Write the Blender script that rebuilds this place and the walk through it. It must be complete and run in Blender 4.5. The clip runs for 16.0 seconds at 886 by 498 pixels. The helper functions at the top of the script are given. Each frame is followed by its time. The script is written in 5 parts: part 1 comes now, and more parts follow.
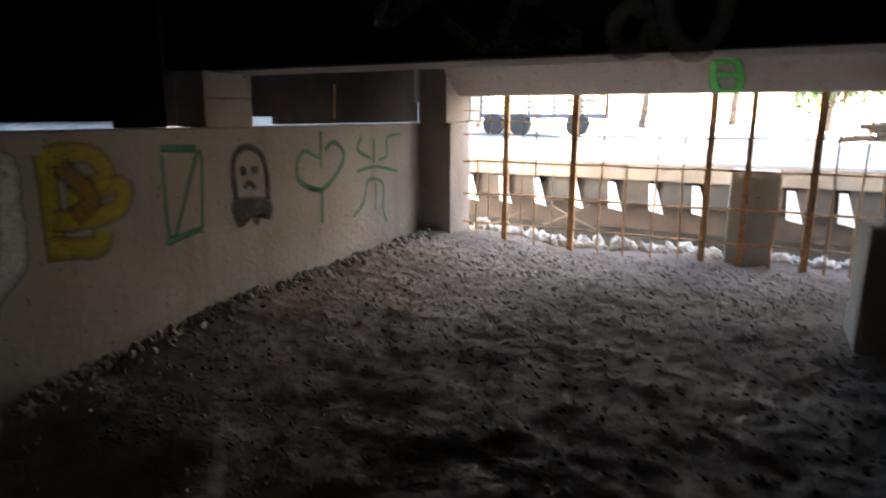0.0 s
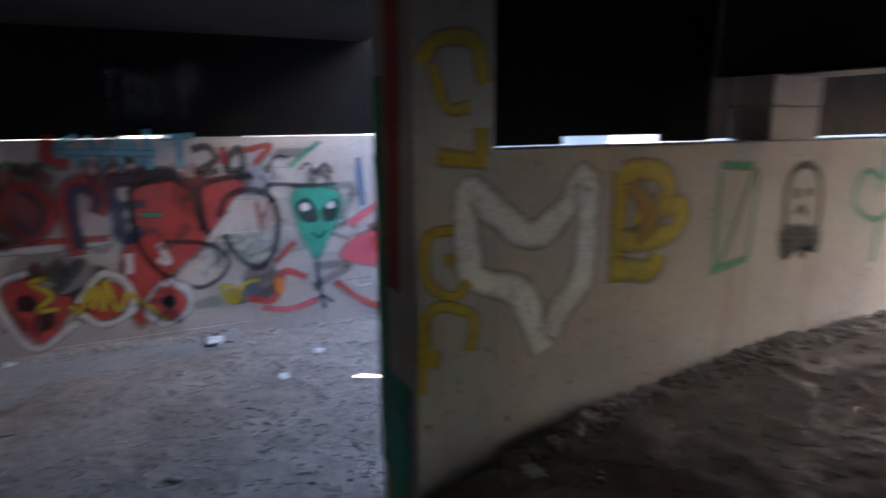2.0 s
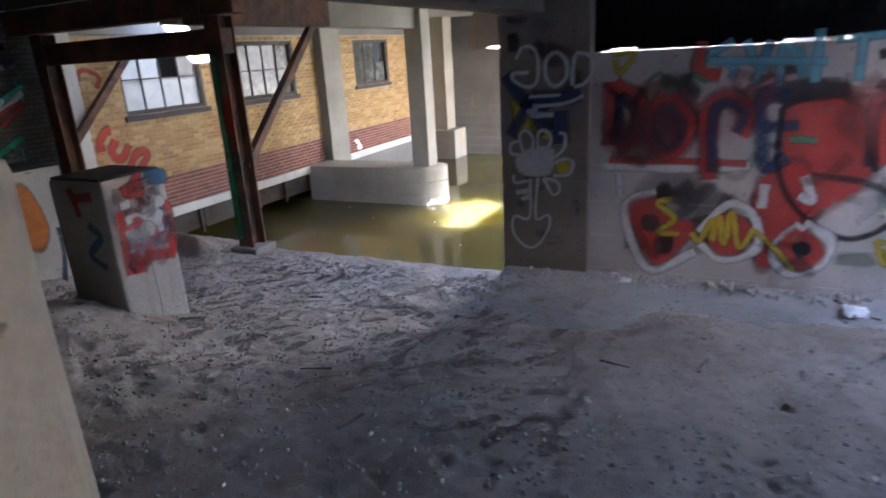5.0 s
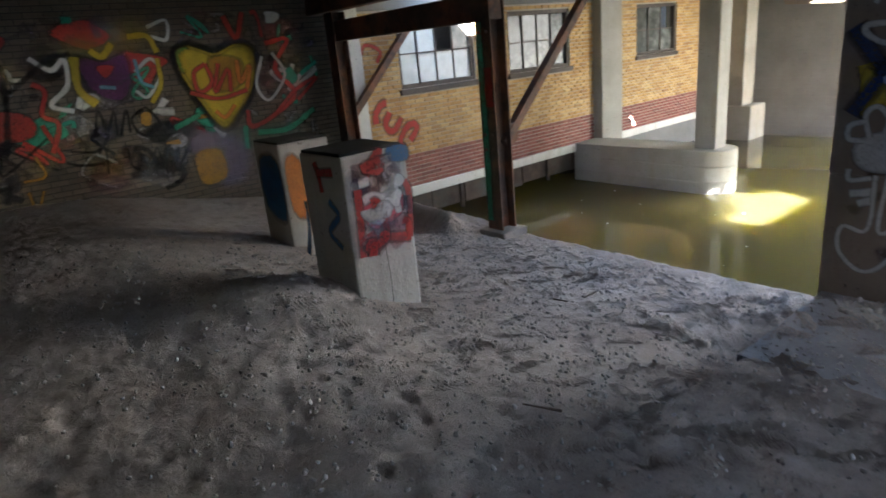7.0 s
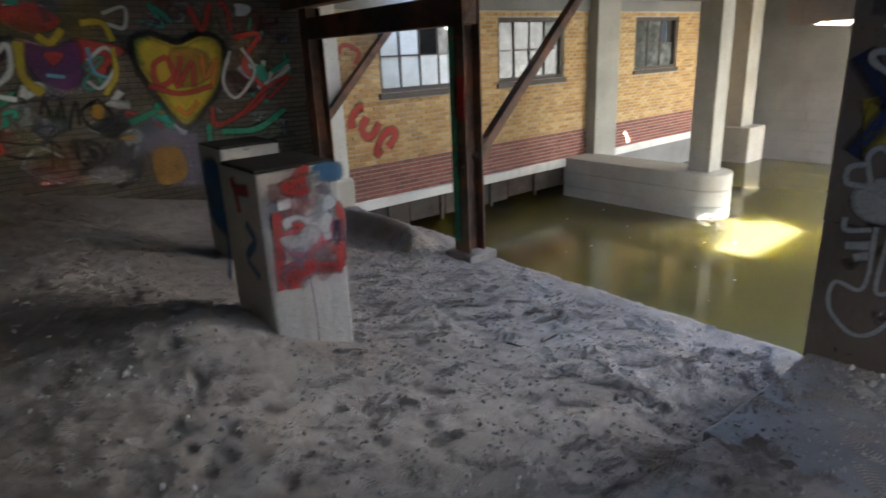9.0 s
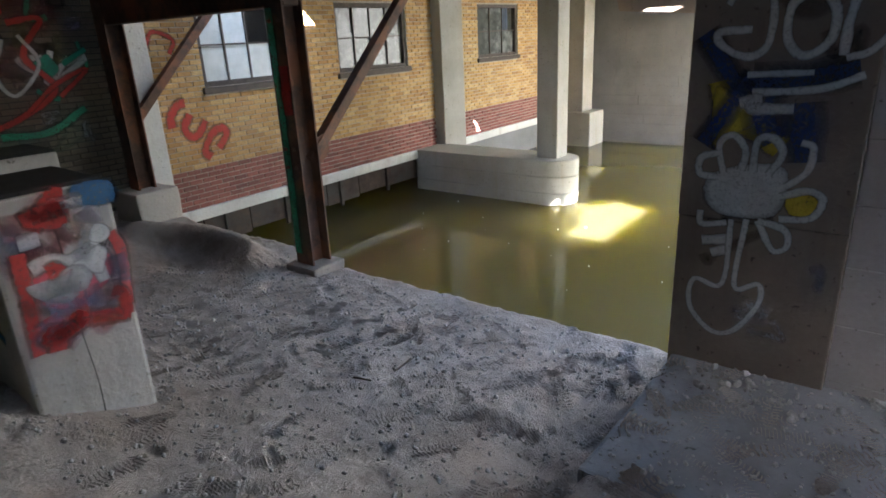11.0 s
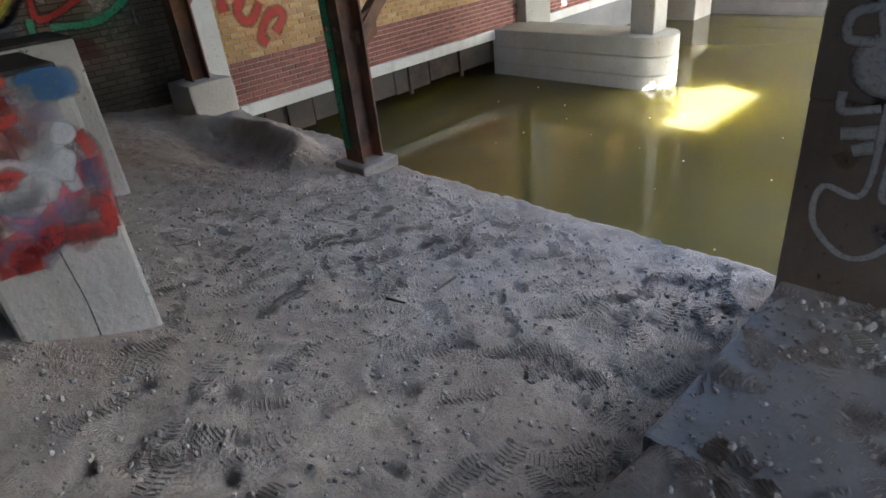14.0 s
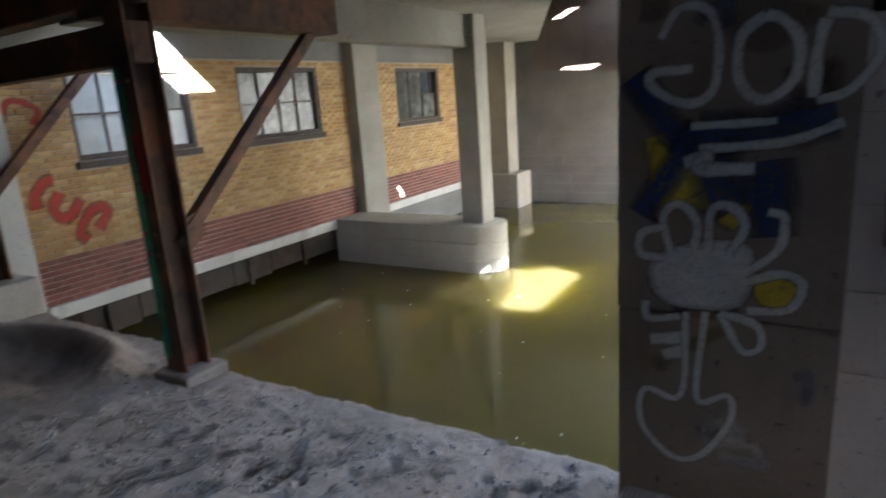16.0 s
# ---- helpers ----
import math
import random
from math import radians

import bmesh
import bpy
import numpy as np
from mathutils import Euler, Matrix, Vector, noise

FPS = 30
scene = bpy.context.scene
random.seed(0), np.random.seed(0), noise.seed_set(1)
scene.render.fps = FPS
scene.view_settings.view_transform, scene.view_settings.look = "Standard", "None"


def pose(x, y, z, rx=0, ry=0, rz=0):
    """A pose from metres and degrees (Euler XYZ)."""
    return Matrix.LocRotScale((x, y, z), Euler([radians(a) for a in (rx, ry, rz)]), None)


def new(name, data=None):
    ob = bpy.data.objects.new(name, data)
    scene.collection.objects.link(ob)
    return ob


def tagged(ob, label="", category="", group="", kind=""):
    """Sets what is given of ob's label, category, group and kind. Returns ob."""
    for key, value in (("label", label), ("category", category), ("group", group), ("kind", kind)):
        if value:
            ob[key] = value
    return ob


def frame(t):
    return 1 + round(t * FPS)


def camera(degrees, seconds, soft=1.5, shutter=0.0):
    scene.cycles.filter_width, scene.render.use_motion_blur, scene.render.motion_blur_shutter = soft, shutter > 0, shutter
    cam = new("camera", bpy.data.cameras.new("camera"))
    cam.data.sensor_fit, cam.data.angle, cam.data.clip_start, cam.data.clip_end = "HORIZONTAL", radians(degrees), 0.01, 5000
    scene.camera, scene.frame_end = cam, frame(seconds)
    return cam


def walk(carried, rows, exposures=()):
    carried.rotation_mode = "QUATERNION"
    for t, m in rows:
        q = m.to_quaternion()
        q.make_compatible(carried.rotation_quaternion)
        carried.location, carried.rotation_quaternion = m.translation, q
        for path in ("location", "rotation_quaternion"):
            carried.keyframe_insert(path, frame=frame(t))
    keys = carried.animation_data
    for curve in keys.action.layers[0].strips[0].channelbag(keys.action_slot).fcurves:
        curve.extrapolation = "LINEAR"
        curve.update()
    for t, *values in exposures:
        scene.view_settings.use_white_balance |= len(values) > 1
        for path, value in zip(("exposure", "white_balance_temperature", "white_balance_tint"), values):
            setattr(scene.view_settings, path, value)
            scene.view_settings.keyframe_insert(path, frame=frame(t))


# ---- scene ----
cam = camera(71.7, 16.0, soft=1.6, shutter=0.6)
METRES, EYE, TILT, LEAN, TURN = 5.2, 1.5, 0.0, 0.0, 27.8
ROWS = [
    (0.0, 0.0, 0.0, 0.0, 0.03, -12.32, -0.13),
    (0.5, -0.0385, 0.0038, 0.0045, 2.63, -9.74, -0.3),
    (1.0, -0.0684, 0.007, 0.0088, 8.18, -9.87, 1.24),
    (1.5, -0.1098, 0.0238, 0.0038, 22.01, -10.78, 1.33),
    (2.0, -0.1585, 0.0368, 0.0049, 36.02, -11.58, 0.51),
    (2.5, -0.2158, 0.0369, 0.0045, 48.1, -13.58, 0.96),
    (3.0, -0.2448, 0.0333, 0.004, 57.4, -15.66, 1.75),
    (3.5, -0.2613, 0.0503, 0.006, 67.15, -16.56, 2.28),
    (4.0, -0.2782, 0.0651, 0.008, 77.16, -16.89, 1.82),
    (4.5, -0.3047, 0.0613, 0.0041, 83.22, -15.82, 1.91),
    (5.0, -0.3562, 0.0535, -0.0015, 87.11, -17.82, 3.21),
    (7.5, -0.5508, 0.0569, -0.0258, 115.24, -18.03, 4.15),
    (8.0, -0.5842, 0.0777, -0.0281, 115.73, -18.82, 2.8),
    (8.5, -0.6106, 0.0842, -0.0245, 114.95, -17.53, 2.73),
    (9.0, -0.6454, 0.0678, -0.0226, 112.42, -17.87, 2.49),
    (9.5, -0.676, 0.0706, -0.0218, 105.6, -16.03, 1.7),
    (12.0, -0.8314, 0.0739, -0.0449, 98.22, -20.71, 2.2),
    (12.5, -0.8618, 0.0899, -0.0524, 101.51, -22.22, 2.92),
    (13.0, -0.8799, 0.0897, -0.0603, 102.81, -25.54, 5.46),
    (13.5, -0.8864, 0.082, -0.0658, 105.72, -28.18, 5.42),
    (14.0, -0.8896, 0.0791, -0.0667, 106.63, -28.95, 5.76),
    (14.5, -0.8961, 0.0769, -0.0638, 106.08, -27.41, 4.99),
    (15.0, -0.9107, 0.0776, -0.057, 102.85, -22.0, 4.23),
    (15.5, -0.9246, 0.0805, -0.0509, 99.02, -16.78, 3.98),
    (16.0, -0.9352, 0.0944, -0.0477, 92.95, -13.91, 3.89),
]
EXPOSURES = [(0.0, 4.7, 6500, 12), (1.0, 4.8, 6500, 12), (1.5, 5.3, 6300, 13), (2.2, 6.0, 6000, 18), (2.8, 5.95, 5500, 28), (4.0, 5.95, 5600, 26), (5.0, 6.15, 5800, 18), (7.5, 6.1, 6050, 10), (9.0, 6.1, 6050, 10), (12.0, 6.0, 6000, 10), (14.0, 6.15, 6050, 10), (16.0, 5.65, 6000, 10)]
walk(cam, [(t, pose(0, 0, EYE, TILT, LEAN, TURN) @ pose(METRES * x, METRES * y, METRES * z, 90 + pitch, roll, yaw)) for t, x, y, z, yaw, pitch, roll in ROWS],
     exposures=EXPOSURES)

# ---- world, sun, exposure ----
SUN_DIR = Vector((-1.98, -4.16, -1.91)).normalized()
world = bpy.data.worlds.new("sky")
scene.world = world
world.use_nodes = True
wn = world.node_tree.nodes
sky = wn.new("ShaderNodeTexSky")
sky.sky_type, sky.sun_disc = "NISHITA", False
sky.sun_elevation = math.asin(-SUN_DIR.z)
sky.sun_rotation = math.atan2(-SUN_DIR.x, -SUN_DIR.y)
wn["Background"].inputs["Strength"].default_value = 0.05
world.node_tree.links.new(sky.outputs["Color"], wn["Background"].inputs["Color"])
sun = new("sun", bpy.data.lights.new("sun", "SUN"))
sun.data.energy, sun.data.angle, sun.data.color = 5.0, radians(0.5), (1.0, 0.95, 0.86)
sun.rotation_euler = SUN_DIR.to_track_quat("-Z", "Y").to_euler()


# ---- materials ----
def principled(name):
    m = bpy.data.materials.new(name)
    m.use_nodes = True
    return m, m.node_tree, m.node_tree.nodes["Principled BSDF"]


def noise_node(nt, scale, detail=6, rough=0.6, stretch=None):
    n = nt.nodes.new("ShaderNodeTexNoise")
    n.inputs["Scale"].default_value, n.inputs["Detail"].default_value, n.inputs["Roughness"].default_value = scale, detail, rough
    c = nt.nodes.new("ShaderNodeTexCoord")
    mp = nt.nodes.new("ShaderNodeMapping")
    if stretch:
        mp.inputs["Scale"].default_value = stretch
    nt.links.new(c.outputs["Object"], mp.inputs["Vector"])
    nt.links.new(mp.outputs["Vector"], n.inputs["Vector"])
    return n.outputs["Fac"]


def ramp(nt, fac, stops):
    r = nt.nodes.new("ShaderNodeValToRGB")
    while len(r.color_ramp.elements) < len(stops):
        r.color_ramp.elements.new(0.5)
    for e, (p, c) in zip(r.color_ramp.elements, stops):
        e.position, e.color = p, (*c, 1) if len(c) == 3 else c
    nt.links.new(fac, r.inputs["Fac"])
    return r.outputs["Color"]


def mix(nt, fac, a, b, mode="MIX"):
    n = nt.nodes.new("ShaderNodeMix")
    n.data_type, n.blend_type = "RGBA", mode
    for sock, v in ((n.inputs[0], fac), (n.inputs[6], a), (n.inputs[7], b)):
        if hasattr(v, "is_output"):
            nt.links.new(v, sock)
        else:
            sock.default_value = v if not isinstance(v, tuple) else (*v, 1) if len(v) == 3 else v
    return n.outputs[2]


def bump(nt, fac, strength, distance, b, after=None):
    n = nt.nodes.new("ShaderNodeBump")
    n.inputs["Strength"].default_value, n.inputs["Distance"].default_value = strength, distance
    nt.links.new(fac, n.inputs["Height"])
    if after:
        nt.links.new(after, n.inputs["Normal"])
    nt.links.new(n.outputs["Normal"], b.inputs["Normal"])
    return n.outputs["Normal"]


def concrete(name, light, dark, stain=(0.16, 0.12, 0.09), grain=9.0, boards=None, rough=0.9):
    m, nt, b = principled(name)
    big = noise_node(nt, 1.1, 5)
    fine = noise_node(nt, grain * 4, 8, 0.7)
    col = ramp(nt, big, [(0.3, dark), (0.68, light)])
    streak = noise_node(nt, 2.2, 5, 0.6, (3.0, 3.0, 0.35))
    col = mix(nt, ramp(nt, streak, [(0.55, (0, 0, 0)), (0.78, (0.55, 0.55, 0.55))]), col, stain)
    spots = noise_node(nt, 26, 3, 0.5)
    col = mix(nt, ramp(nt, spots, [(0.66, (0, 0, 0)), (0.74, (0.75, 0.75, 0.75))]), col, tuple(c * 0.35 for c in stain))
    col = mix(nt, ramp(nt, fine, [(0.3, (0.25, 0.25, 0.25)), (0.75, (0, 0, 0))]), col, tuple(c * 0.6 for c in dark))
    nt.links.new(col, b.inputs["Base Color"])
    b.inputs["Roughness"].default_value = rough
    nrm = bump(nt, fine, 0.35, 0.01, b)
    nrm = bump(nt, spots, 0.4, 0.012, b, nrm)
    if boards:
        w = nt.nodes.new("ShaderNodeTexWave")
        w.bands_direction = boards
        w.inputs["Scale"].default_value, w.inputs["Distortion"].default_value, w.inputs["Detail"].default_value = 1.3, 2.5, 4
        c = nt.nodes.new("ShaderNodeTexCoord")
        nt.links.new(c.outputs["Object"], w.inputs["Vector"])
        bump(nt, w.outputs["Fac"], 0.2, 0.012, b, nrm)
    return m


def plain(name, color, rough=0.7, metal=0.0, var=0.35, scale=8.0, second=None, bumpy=0.2):
    m, nt, b = principled(name)
    f = noise_node(nt, scale, 6, 0.65)
    col = ramp(nt, f, [(0.3, tuple(c * (1 - var) for c in color)), (0.7, tuple(min(1, c * (1 + var)) for c in color))])
    if second:
        g = noise_node(nt, scale * 0.35, 5, 0.7)
        col = mix(nt, ramp(nt, g, [(0.48, (0, 0, 0)), (0.6, (1, 1, 1))]), col, second)
    nt.links.new(col, b.inputs["Base Color"])
    b.inputs["Roughness"].default_value, b.inputs["Metallic"].default_value = rough, metal
    bump(nt, noise_node(nt, scale * 6, 5, 0.7), bumpy, 0.006, b)
    return m


def dirt_material():
    m, nt, b = principled("dirt")
    big = noise_node(nt, 0.7, 5)
    mid = noise_node(nt, 7, 7, 0.65)
    fine = noise_node(nt, 55, 8, 0.75)
    col = ramp(nt, big, [(0.35, (0.31, 0.255, 0.22)), (0.65, (0.43, 0.375, 0.34))])
    col = mix(nt, ramp(nt, mid, [(0.32, (0.45, 0.45, 0.45)), (0.55, (0, 0, 0))]), col, (0.19, 0.16, 0.14))
    col = mix(nt, ramp(nt, fine, [(0.28, (0.6, 0.6, 0.6)), (0.45, (0, 0, 0))]), col, (0.11, 0.09, 0.08))
    col = mix(nt, ramp(nt, fine, [(0.62, (0, 0, 0)), (0.75, (0.7, 0.7, 0.7))]), col, (0.46, 0.44, 0.42))
    nt.links.new(col, b.inputs["Base Color"])
    b.inputs["Roughness"].default_value = 0.95
    nrm = bump(nt, mid, 0.5, 0.04, b)
    bump(nt, fine, 0.9, 0.025, b, nrm)
    return m


def water_material():
    m, nt, b = principled("pond_water")
    b.inputs["Base Color"].default_value = (0.070, 0.058, 0.020, 1)
    b.subsurface_method = "BURLEY"
    b.inputs["Subsurface Weight"].default_value = 0.85
    b.inputs["Subsurface Radius"].default_value = (1.0, 0.9, 0.12)
    b.inputs["Subsurface Scale"].default_value = 1.4
    b.inputs["Roughness"].default_value = 0.03
    b.inputs["IOR"].default_value = 1.33
    bump(nt, noise_node(nt, 2.2, 3, 0.5), 0.05, 0.02, b)
    return m


def brick_material(name, stops):
    m, nt, b = principled(name)
    oi = nt.nodes.new("ShaderNodeObjectInfo")
    ge = nt.nodes.new("ShaderNodeNewGeometry")
    add = nt.nodes.new("ShaderNodeMath")
    add.operation = "ADD"
    fr = nt.nodes.new("ShaderNodeMath")
    fr.operation = "FRACT"
    nt.links.new(oi.outputs["Random"], add.inputs[0])
    nt.links.new(ge.outputs["Random Per Island"], add.inputs[1])
    nt.links.new(add.outputs[0], fr.inputs[0])
    col = ramp(nt, fr.outputs[0], stops)
    f = noise_node(nt, 40, 6, 0.7)
    col = mix(nt, ramp(nt, f, [(0.35, (0.5, 0.5, 0.5)), (0.6, (0, 0, 0))]), col, tuple(c * 0.45 for c in stops[0][1]))
    nt.links.new(col, b.inputs["Base Color"])
    b.inputs["Roughness"].default_value = 0.85
    bump(nt, f, 0.4, 0.006, b)
    return m


def spray_material(name, color, cover=0.9):
    """Sprayed paint: thin towards the stroke's edges (v runs across the stroke)."""
    m, nt, b = principled(name)
    uv = nt.nodes.new("ShaderNodeUVMap")
    sep = nt.nodes.new("ShaderNodeSeparateXYZ")
    nt.links.new(uv.outputs["UV"], sep.inputs[0])
    n = noise_node(nt, 9, 8, 0.78)
    add = nt.nodes.new("ShaderNodeMath")
    add.operation = "MULTIPLY_ADD"
    nt.links.new(n, add.inputs[0])
    add.inputs[1].default_value = 0.75
    nt.links.new(sep.outputs["Y"], add.inputs[2])
    a = ramp(nt, add.outputs[0], [(0.26, (0, 0, 0)), (0.58, (cover * 0.6,) * 3), (0.95, (cover,) * 3)])
    worn = ramp(nt, noise_node(nt, 55, 5, 0.75), [(0.34, (0.6, 0.6, 0.6)), (0.5, (1, 1, 1))])
    a = mix(nt, 1.0, a, worn, "MULTIPLY")
    nt.links.new(a, b.inputs["Alpha"])
    g = noise_node(nt, 5, 5, 0.7)
    nt.links.new(ramp(nt, g, [(0.3, tuple(c * 0.65 for c in color)), (0.7, color)]), b.inputs["Base Color"])
    b.inputs["Roughness"].default_value = 0.75
    return m


MAT = {
    "low_wall": concrete("warm_concrete", (0.50, 0.44, 0.39), (0.36, 0.30, 0.26), (0.24, 0.15, 0.10), boards="X"),
    "column": concrete("grey_concrete", (0.46, 0.44, 0.40), (0.33, 0.31, 0.28)),
    # near-black concrete, also used where unlit hollows are painted dark
    "dark": concrete("near_black_concrete", (0.06, 0.055, 0.05), (0.03, 0.028, 0.026), (0.04, 0.025, 0.02)),
    "black": concrete("near_black_board", (0.008, 0.0075, 0.0075), (0.005, 0.0045, 0.0045), (0.011, 0.008, 0.007)),
    "rim": concrete("muddy_concrete", (0.28, 0.24, 0.21), (0.19, 0.16, 0.14), (0.12, 0.09, 0.07)),
    "dope": concrete("pale_concrete", (0.50, 0.45, 0.42), (0.38, 0.33, 0.30), (0.28, 0.20, 0.16), boards="Z"),
    "pier": concrete("pier_concrete", (0.36, 0.345, 0.31), (0.25, 0.24, 0.21), (0.27, 0.22, 0.15), boards="Z"),
    "back": concrete("board_marked_concrete", (0.22, 0.22, 0.215), (0.15, 0.148, 0.142), (0.22, 0.20, 0.16), boards="Z"),
    "brown": concrete("brown_concrete", (0.24, 0.19, 0.15), (0.15, 0.115, 0.09), (0.10, 0.07, 0.05), boards="Z"),
    "slab": concrete("dusty_slab", (0.31, 0.30, 0.30), (0.19, 0.185, 0.185), (0.18, 0.16, 0.14)),
    "block": concrete("block_concrete", (0.52, 0.48, 0.43), (0.38, 0.34, 0.29), (0.26, 0.20, 0.15)),
    "white": concrete("white_painted_concrete", (0.66, 0.66, 0.63), (0.48, 0.48, 0.45), (0.30, 0.26, 0.2)),
    "ceiling": concrete("ceiling_concrete", (0.40, 0.39, 0.36), (0.30, 0.29, 0.26)),
    "dirt": dirt_material(),
    "clod": plain("dry_clod", (0.36, 0.33, 0.31), 0.95, 0, 0.3, 30),
    "water": water_material(),
    "steel": plain("rusty_steel", (0.085, 0.048, 0.032), 0.75, 0.2, 0.5, 6, (0.19, 0.08, 0.04)),
    "rebar": plain("bright_rust", (0.66, 0.38, 0.18), 0.8, 0.0, 0.4, 20),
    "wood": plain("old_wood", (0.055, 0.038, 0.028), 0.85, 0.0, 0.5, 4, (0.05, 0.045, 0.04)),
    "mortar": plain("mortar", (0.36, 0.33, 0.28), 0.95, 0, 0.25, 20),
    "brick_yellow": brick_material("yellow_brick", [(0.0, (0.40, 0.23, 0.08)), (0.45, (0.50, 0.31, 0.11)), (0.8, (0.58, 0.41, 0.19)), (1.0, (0.31, 0.17, 0.07))]),
    "brick_red": brick_material("red_brick", [(0.0, (0.20, 0.07, 0.055)), (0.6, (0.28, 0.105, 0.08)), (1.0, (0.15, 0.06, 0.05))]),
    "brick_grey": brick_material("grimy_brick", [(0.0, (0.10, 0.078, 0.058)), (0.5, (0.13, 0.104, 0.075)), (1.0, (0.075, 0.06, 0.046))]),
    "frame": plain("dark_window_frame", (0.06, 0.045, 0.035), 0.7, 0, 0.4, 12),
    "leaf": plain("leaf", (0.08, 0.14, 0.03), 0.6, 0, 0.5, 3),
    "bark": plain("bark", (0.12, 0.09, 0.07), 0.9, 0, 0.4, 10),
    "gravel": plain("pale_gravel", (0.60, 0.58, 0.54), 0.95, 0, 0.25, 9),
    "rubber": plain("black_rubber", (0.02, 0.02, 0.022), 0.8, 0, 0.3, 9),
    "glass": plain("dirty_window_glass", (0.08, 0.085, 0.08), 0.2, 0, 0.5, 3.5, (0.22, 0.23, 0.22)),
    # pale panes: bright sky reflection put into the glass colour
    "reflecting_glass": plain("sky_reflection_glass", (0.42, 0.45, 0.44), 0.3, 0, 0.25, 2.0),
    "panel_wood": plain("brown_board", (0.04, 0.025, 0.017), 0.85, 0, 0.5, 5),
    "truck": plain("dark_blue_paint", (0.03, 0.045, 0.07), 0.45, 0, 0.3, 4),
    "scum": plain("pond_scum", (0.30, 0.36, 0.22), 0.6, 0, 0.4, 20),
    "trash": plain("white_plastic", (0.75, 0.76, 0.78), 0.5, 0, 0.1, 9),
}


for dull in ("black", "dark", "dirt", "clod"):
    MAT[dull].node_tree.nodes["Principled BSDF"].inputs["Specular IOR Level"].default_value = 0.08

PAINT = {k: spray_material("sprayed_" + k, c, a) for k, c, a in (
    ("red", (0.50, 0.045, 0.035), 0.85), ("soot", (0.02, 0.02, 0.025), 0.85), ("white_paint", (0.74, 0.74, 0.72), 0.85),
    ("thick_white", (0.86, 0.86, 0.84), 1.0), ("navy", (0.025, 0.045, 0.13), 0.85), ("cyan", (0.20, 0.50, 0.62), 0.8), ("green", (0.06, 0.38, 0.22), 0.75),
    ("teal", (0.03, 0.36, 0.24), 0.9), ("yellow", (0.62, 0.46, 0.03), 0.85), ("ochre", (0.50, 0.26, 0.03), 0.7),
    ("orange", (0.70, 0.22, 0.03), 0.85), ("pink", (0.75, 0.12, 0.16), 0.8), ("blue", (0.03, 0.14, 0.30), 0.85),
    ("purple", (0.12, 0.02, 0.12), 0.85), ("lilac", (0.33, 0.28, 0.42), 0.5), ("lime", (0.20, 0.42, 0.05), 0.8), ("neon", (0.12, 0.75, 0.10), 0.9),
    ("chalk", (0.64, 0.64, 0.62), 0.85), ("dim_chalk", (0.22, 0.22, 0.22), 0.22), ("faint_red", (0.40, 0.08, 0.07), 0.45), ("faint_white", (0.62, 0.60, 0.60), 0.4), ("faint_green", (0.10, 0.26, 0.14), 0.4),
    ("faint_soot", (0.05, 0.045, 0.05), 0.45), ("faint_yellow", (0.45, 0.33, 0.06), 0.45), ("faint_blue", (0.16, 0.24, 0.40), 0.4))}


# ---- mesh helpers ----
def thing(name, label="", category="", group="", kind="", at=(0, 0, 0)):
    ob = new(name)
    ob.location = at
    return tagged(ob, label, category, group, kind)


def finish(name, bm, material, parent=None, label="", smooth=False):
    me = bpy.data.meshes.new(name)
    bm.to_mesh(me)
    bm.free()
    if smooth:
        me.polygons.foreach_set("use_smooth", [True] * len(me.polygons))
    me.materials.append(MAT[material] if isinstance(material, str) else material)
    ob = new(name, me)
    if parent:
        ob.parent = parent
        ob.matrix_parent_inverse = parent.matrix_basis.inverted()
    if label:
        ob["label"] = label
    return ob


def part(name, bm, material, parent, label="", smooth=False):
    return finish(name, bm, material, parent, label, smooth)


def add_box(bm, x0, x1, y0, y1, z0, z1, bevel=0.0, rough=0.0):
    """A box, with chamfered and slightly uneven edges where asked."""
    t = bmesh.new()
    bmesh.ops.create_cube(t, size=1)
    sx, sy, sz = x1 - x0, y1 - y0, z1 - z0
    for v in t.verts:
        v.co = Vector((x0 + (v.co.x + 0.5) * sx, y0 + (v.co.y + 0.5) * sy, z0 + (v.co.z + 0.5) * sz))
    if rough:
        for _ in range(3):
            long = [e for e in t.edges if e.calc_length() > 0.16]
            if not long or len(t.verts) > 5000:
                break
            bmesh.ops.subdivide_edges(t, edges=long, cuts=1, use_grid_fill=True)
    if bevel:
        sharp = [e for e in t.edges if len(e.link_faces) == 2 and e.calc_face_angle(0) > 0.5]
        bmesh.ops.bevel(t, geom=sharp, offset=bevel, segments=2, profile=0.6, affect="EDGES")
    if rough:
        for v in t.verts:
            v.co += noise.noise_vector(v.co * 3.1) * rough + noise.noise_vector(v.co * 11) * rough * 0.5
    me = bpy.data.meshes.new("t")
    t.to_mesh(me)
    t.free()
    bm.from_mesh(me)
    bpy.data.meshes.remove(me)
    return bm


def box(x0, x1, y0, y1, z0, z1, bevel=0.0, rough=0.0):
    return add_box(bmesh.new(), x0, x1, y0, y1, z0, z1, bevel, rough)


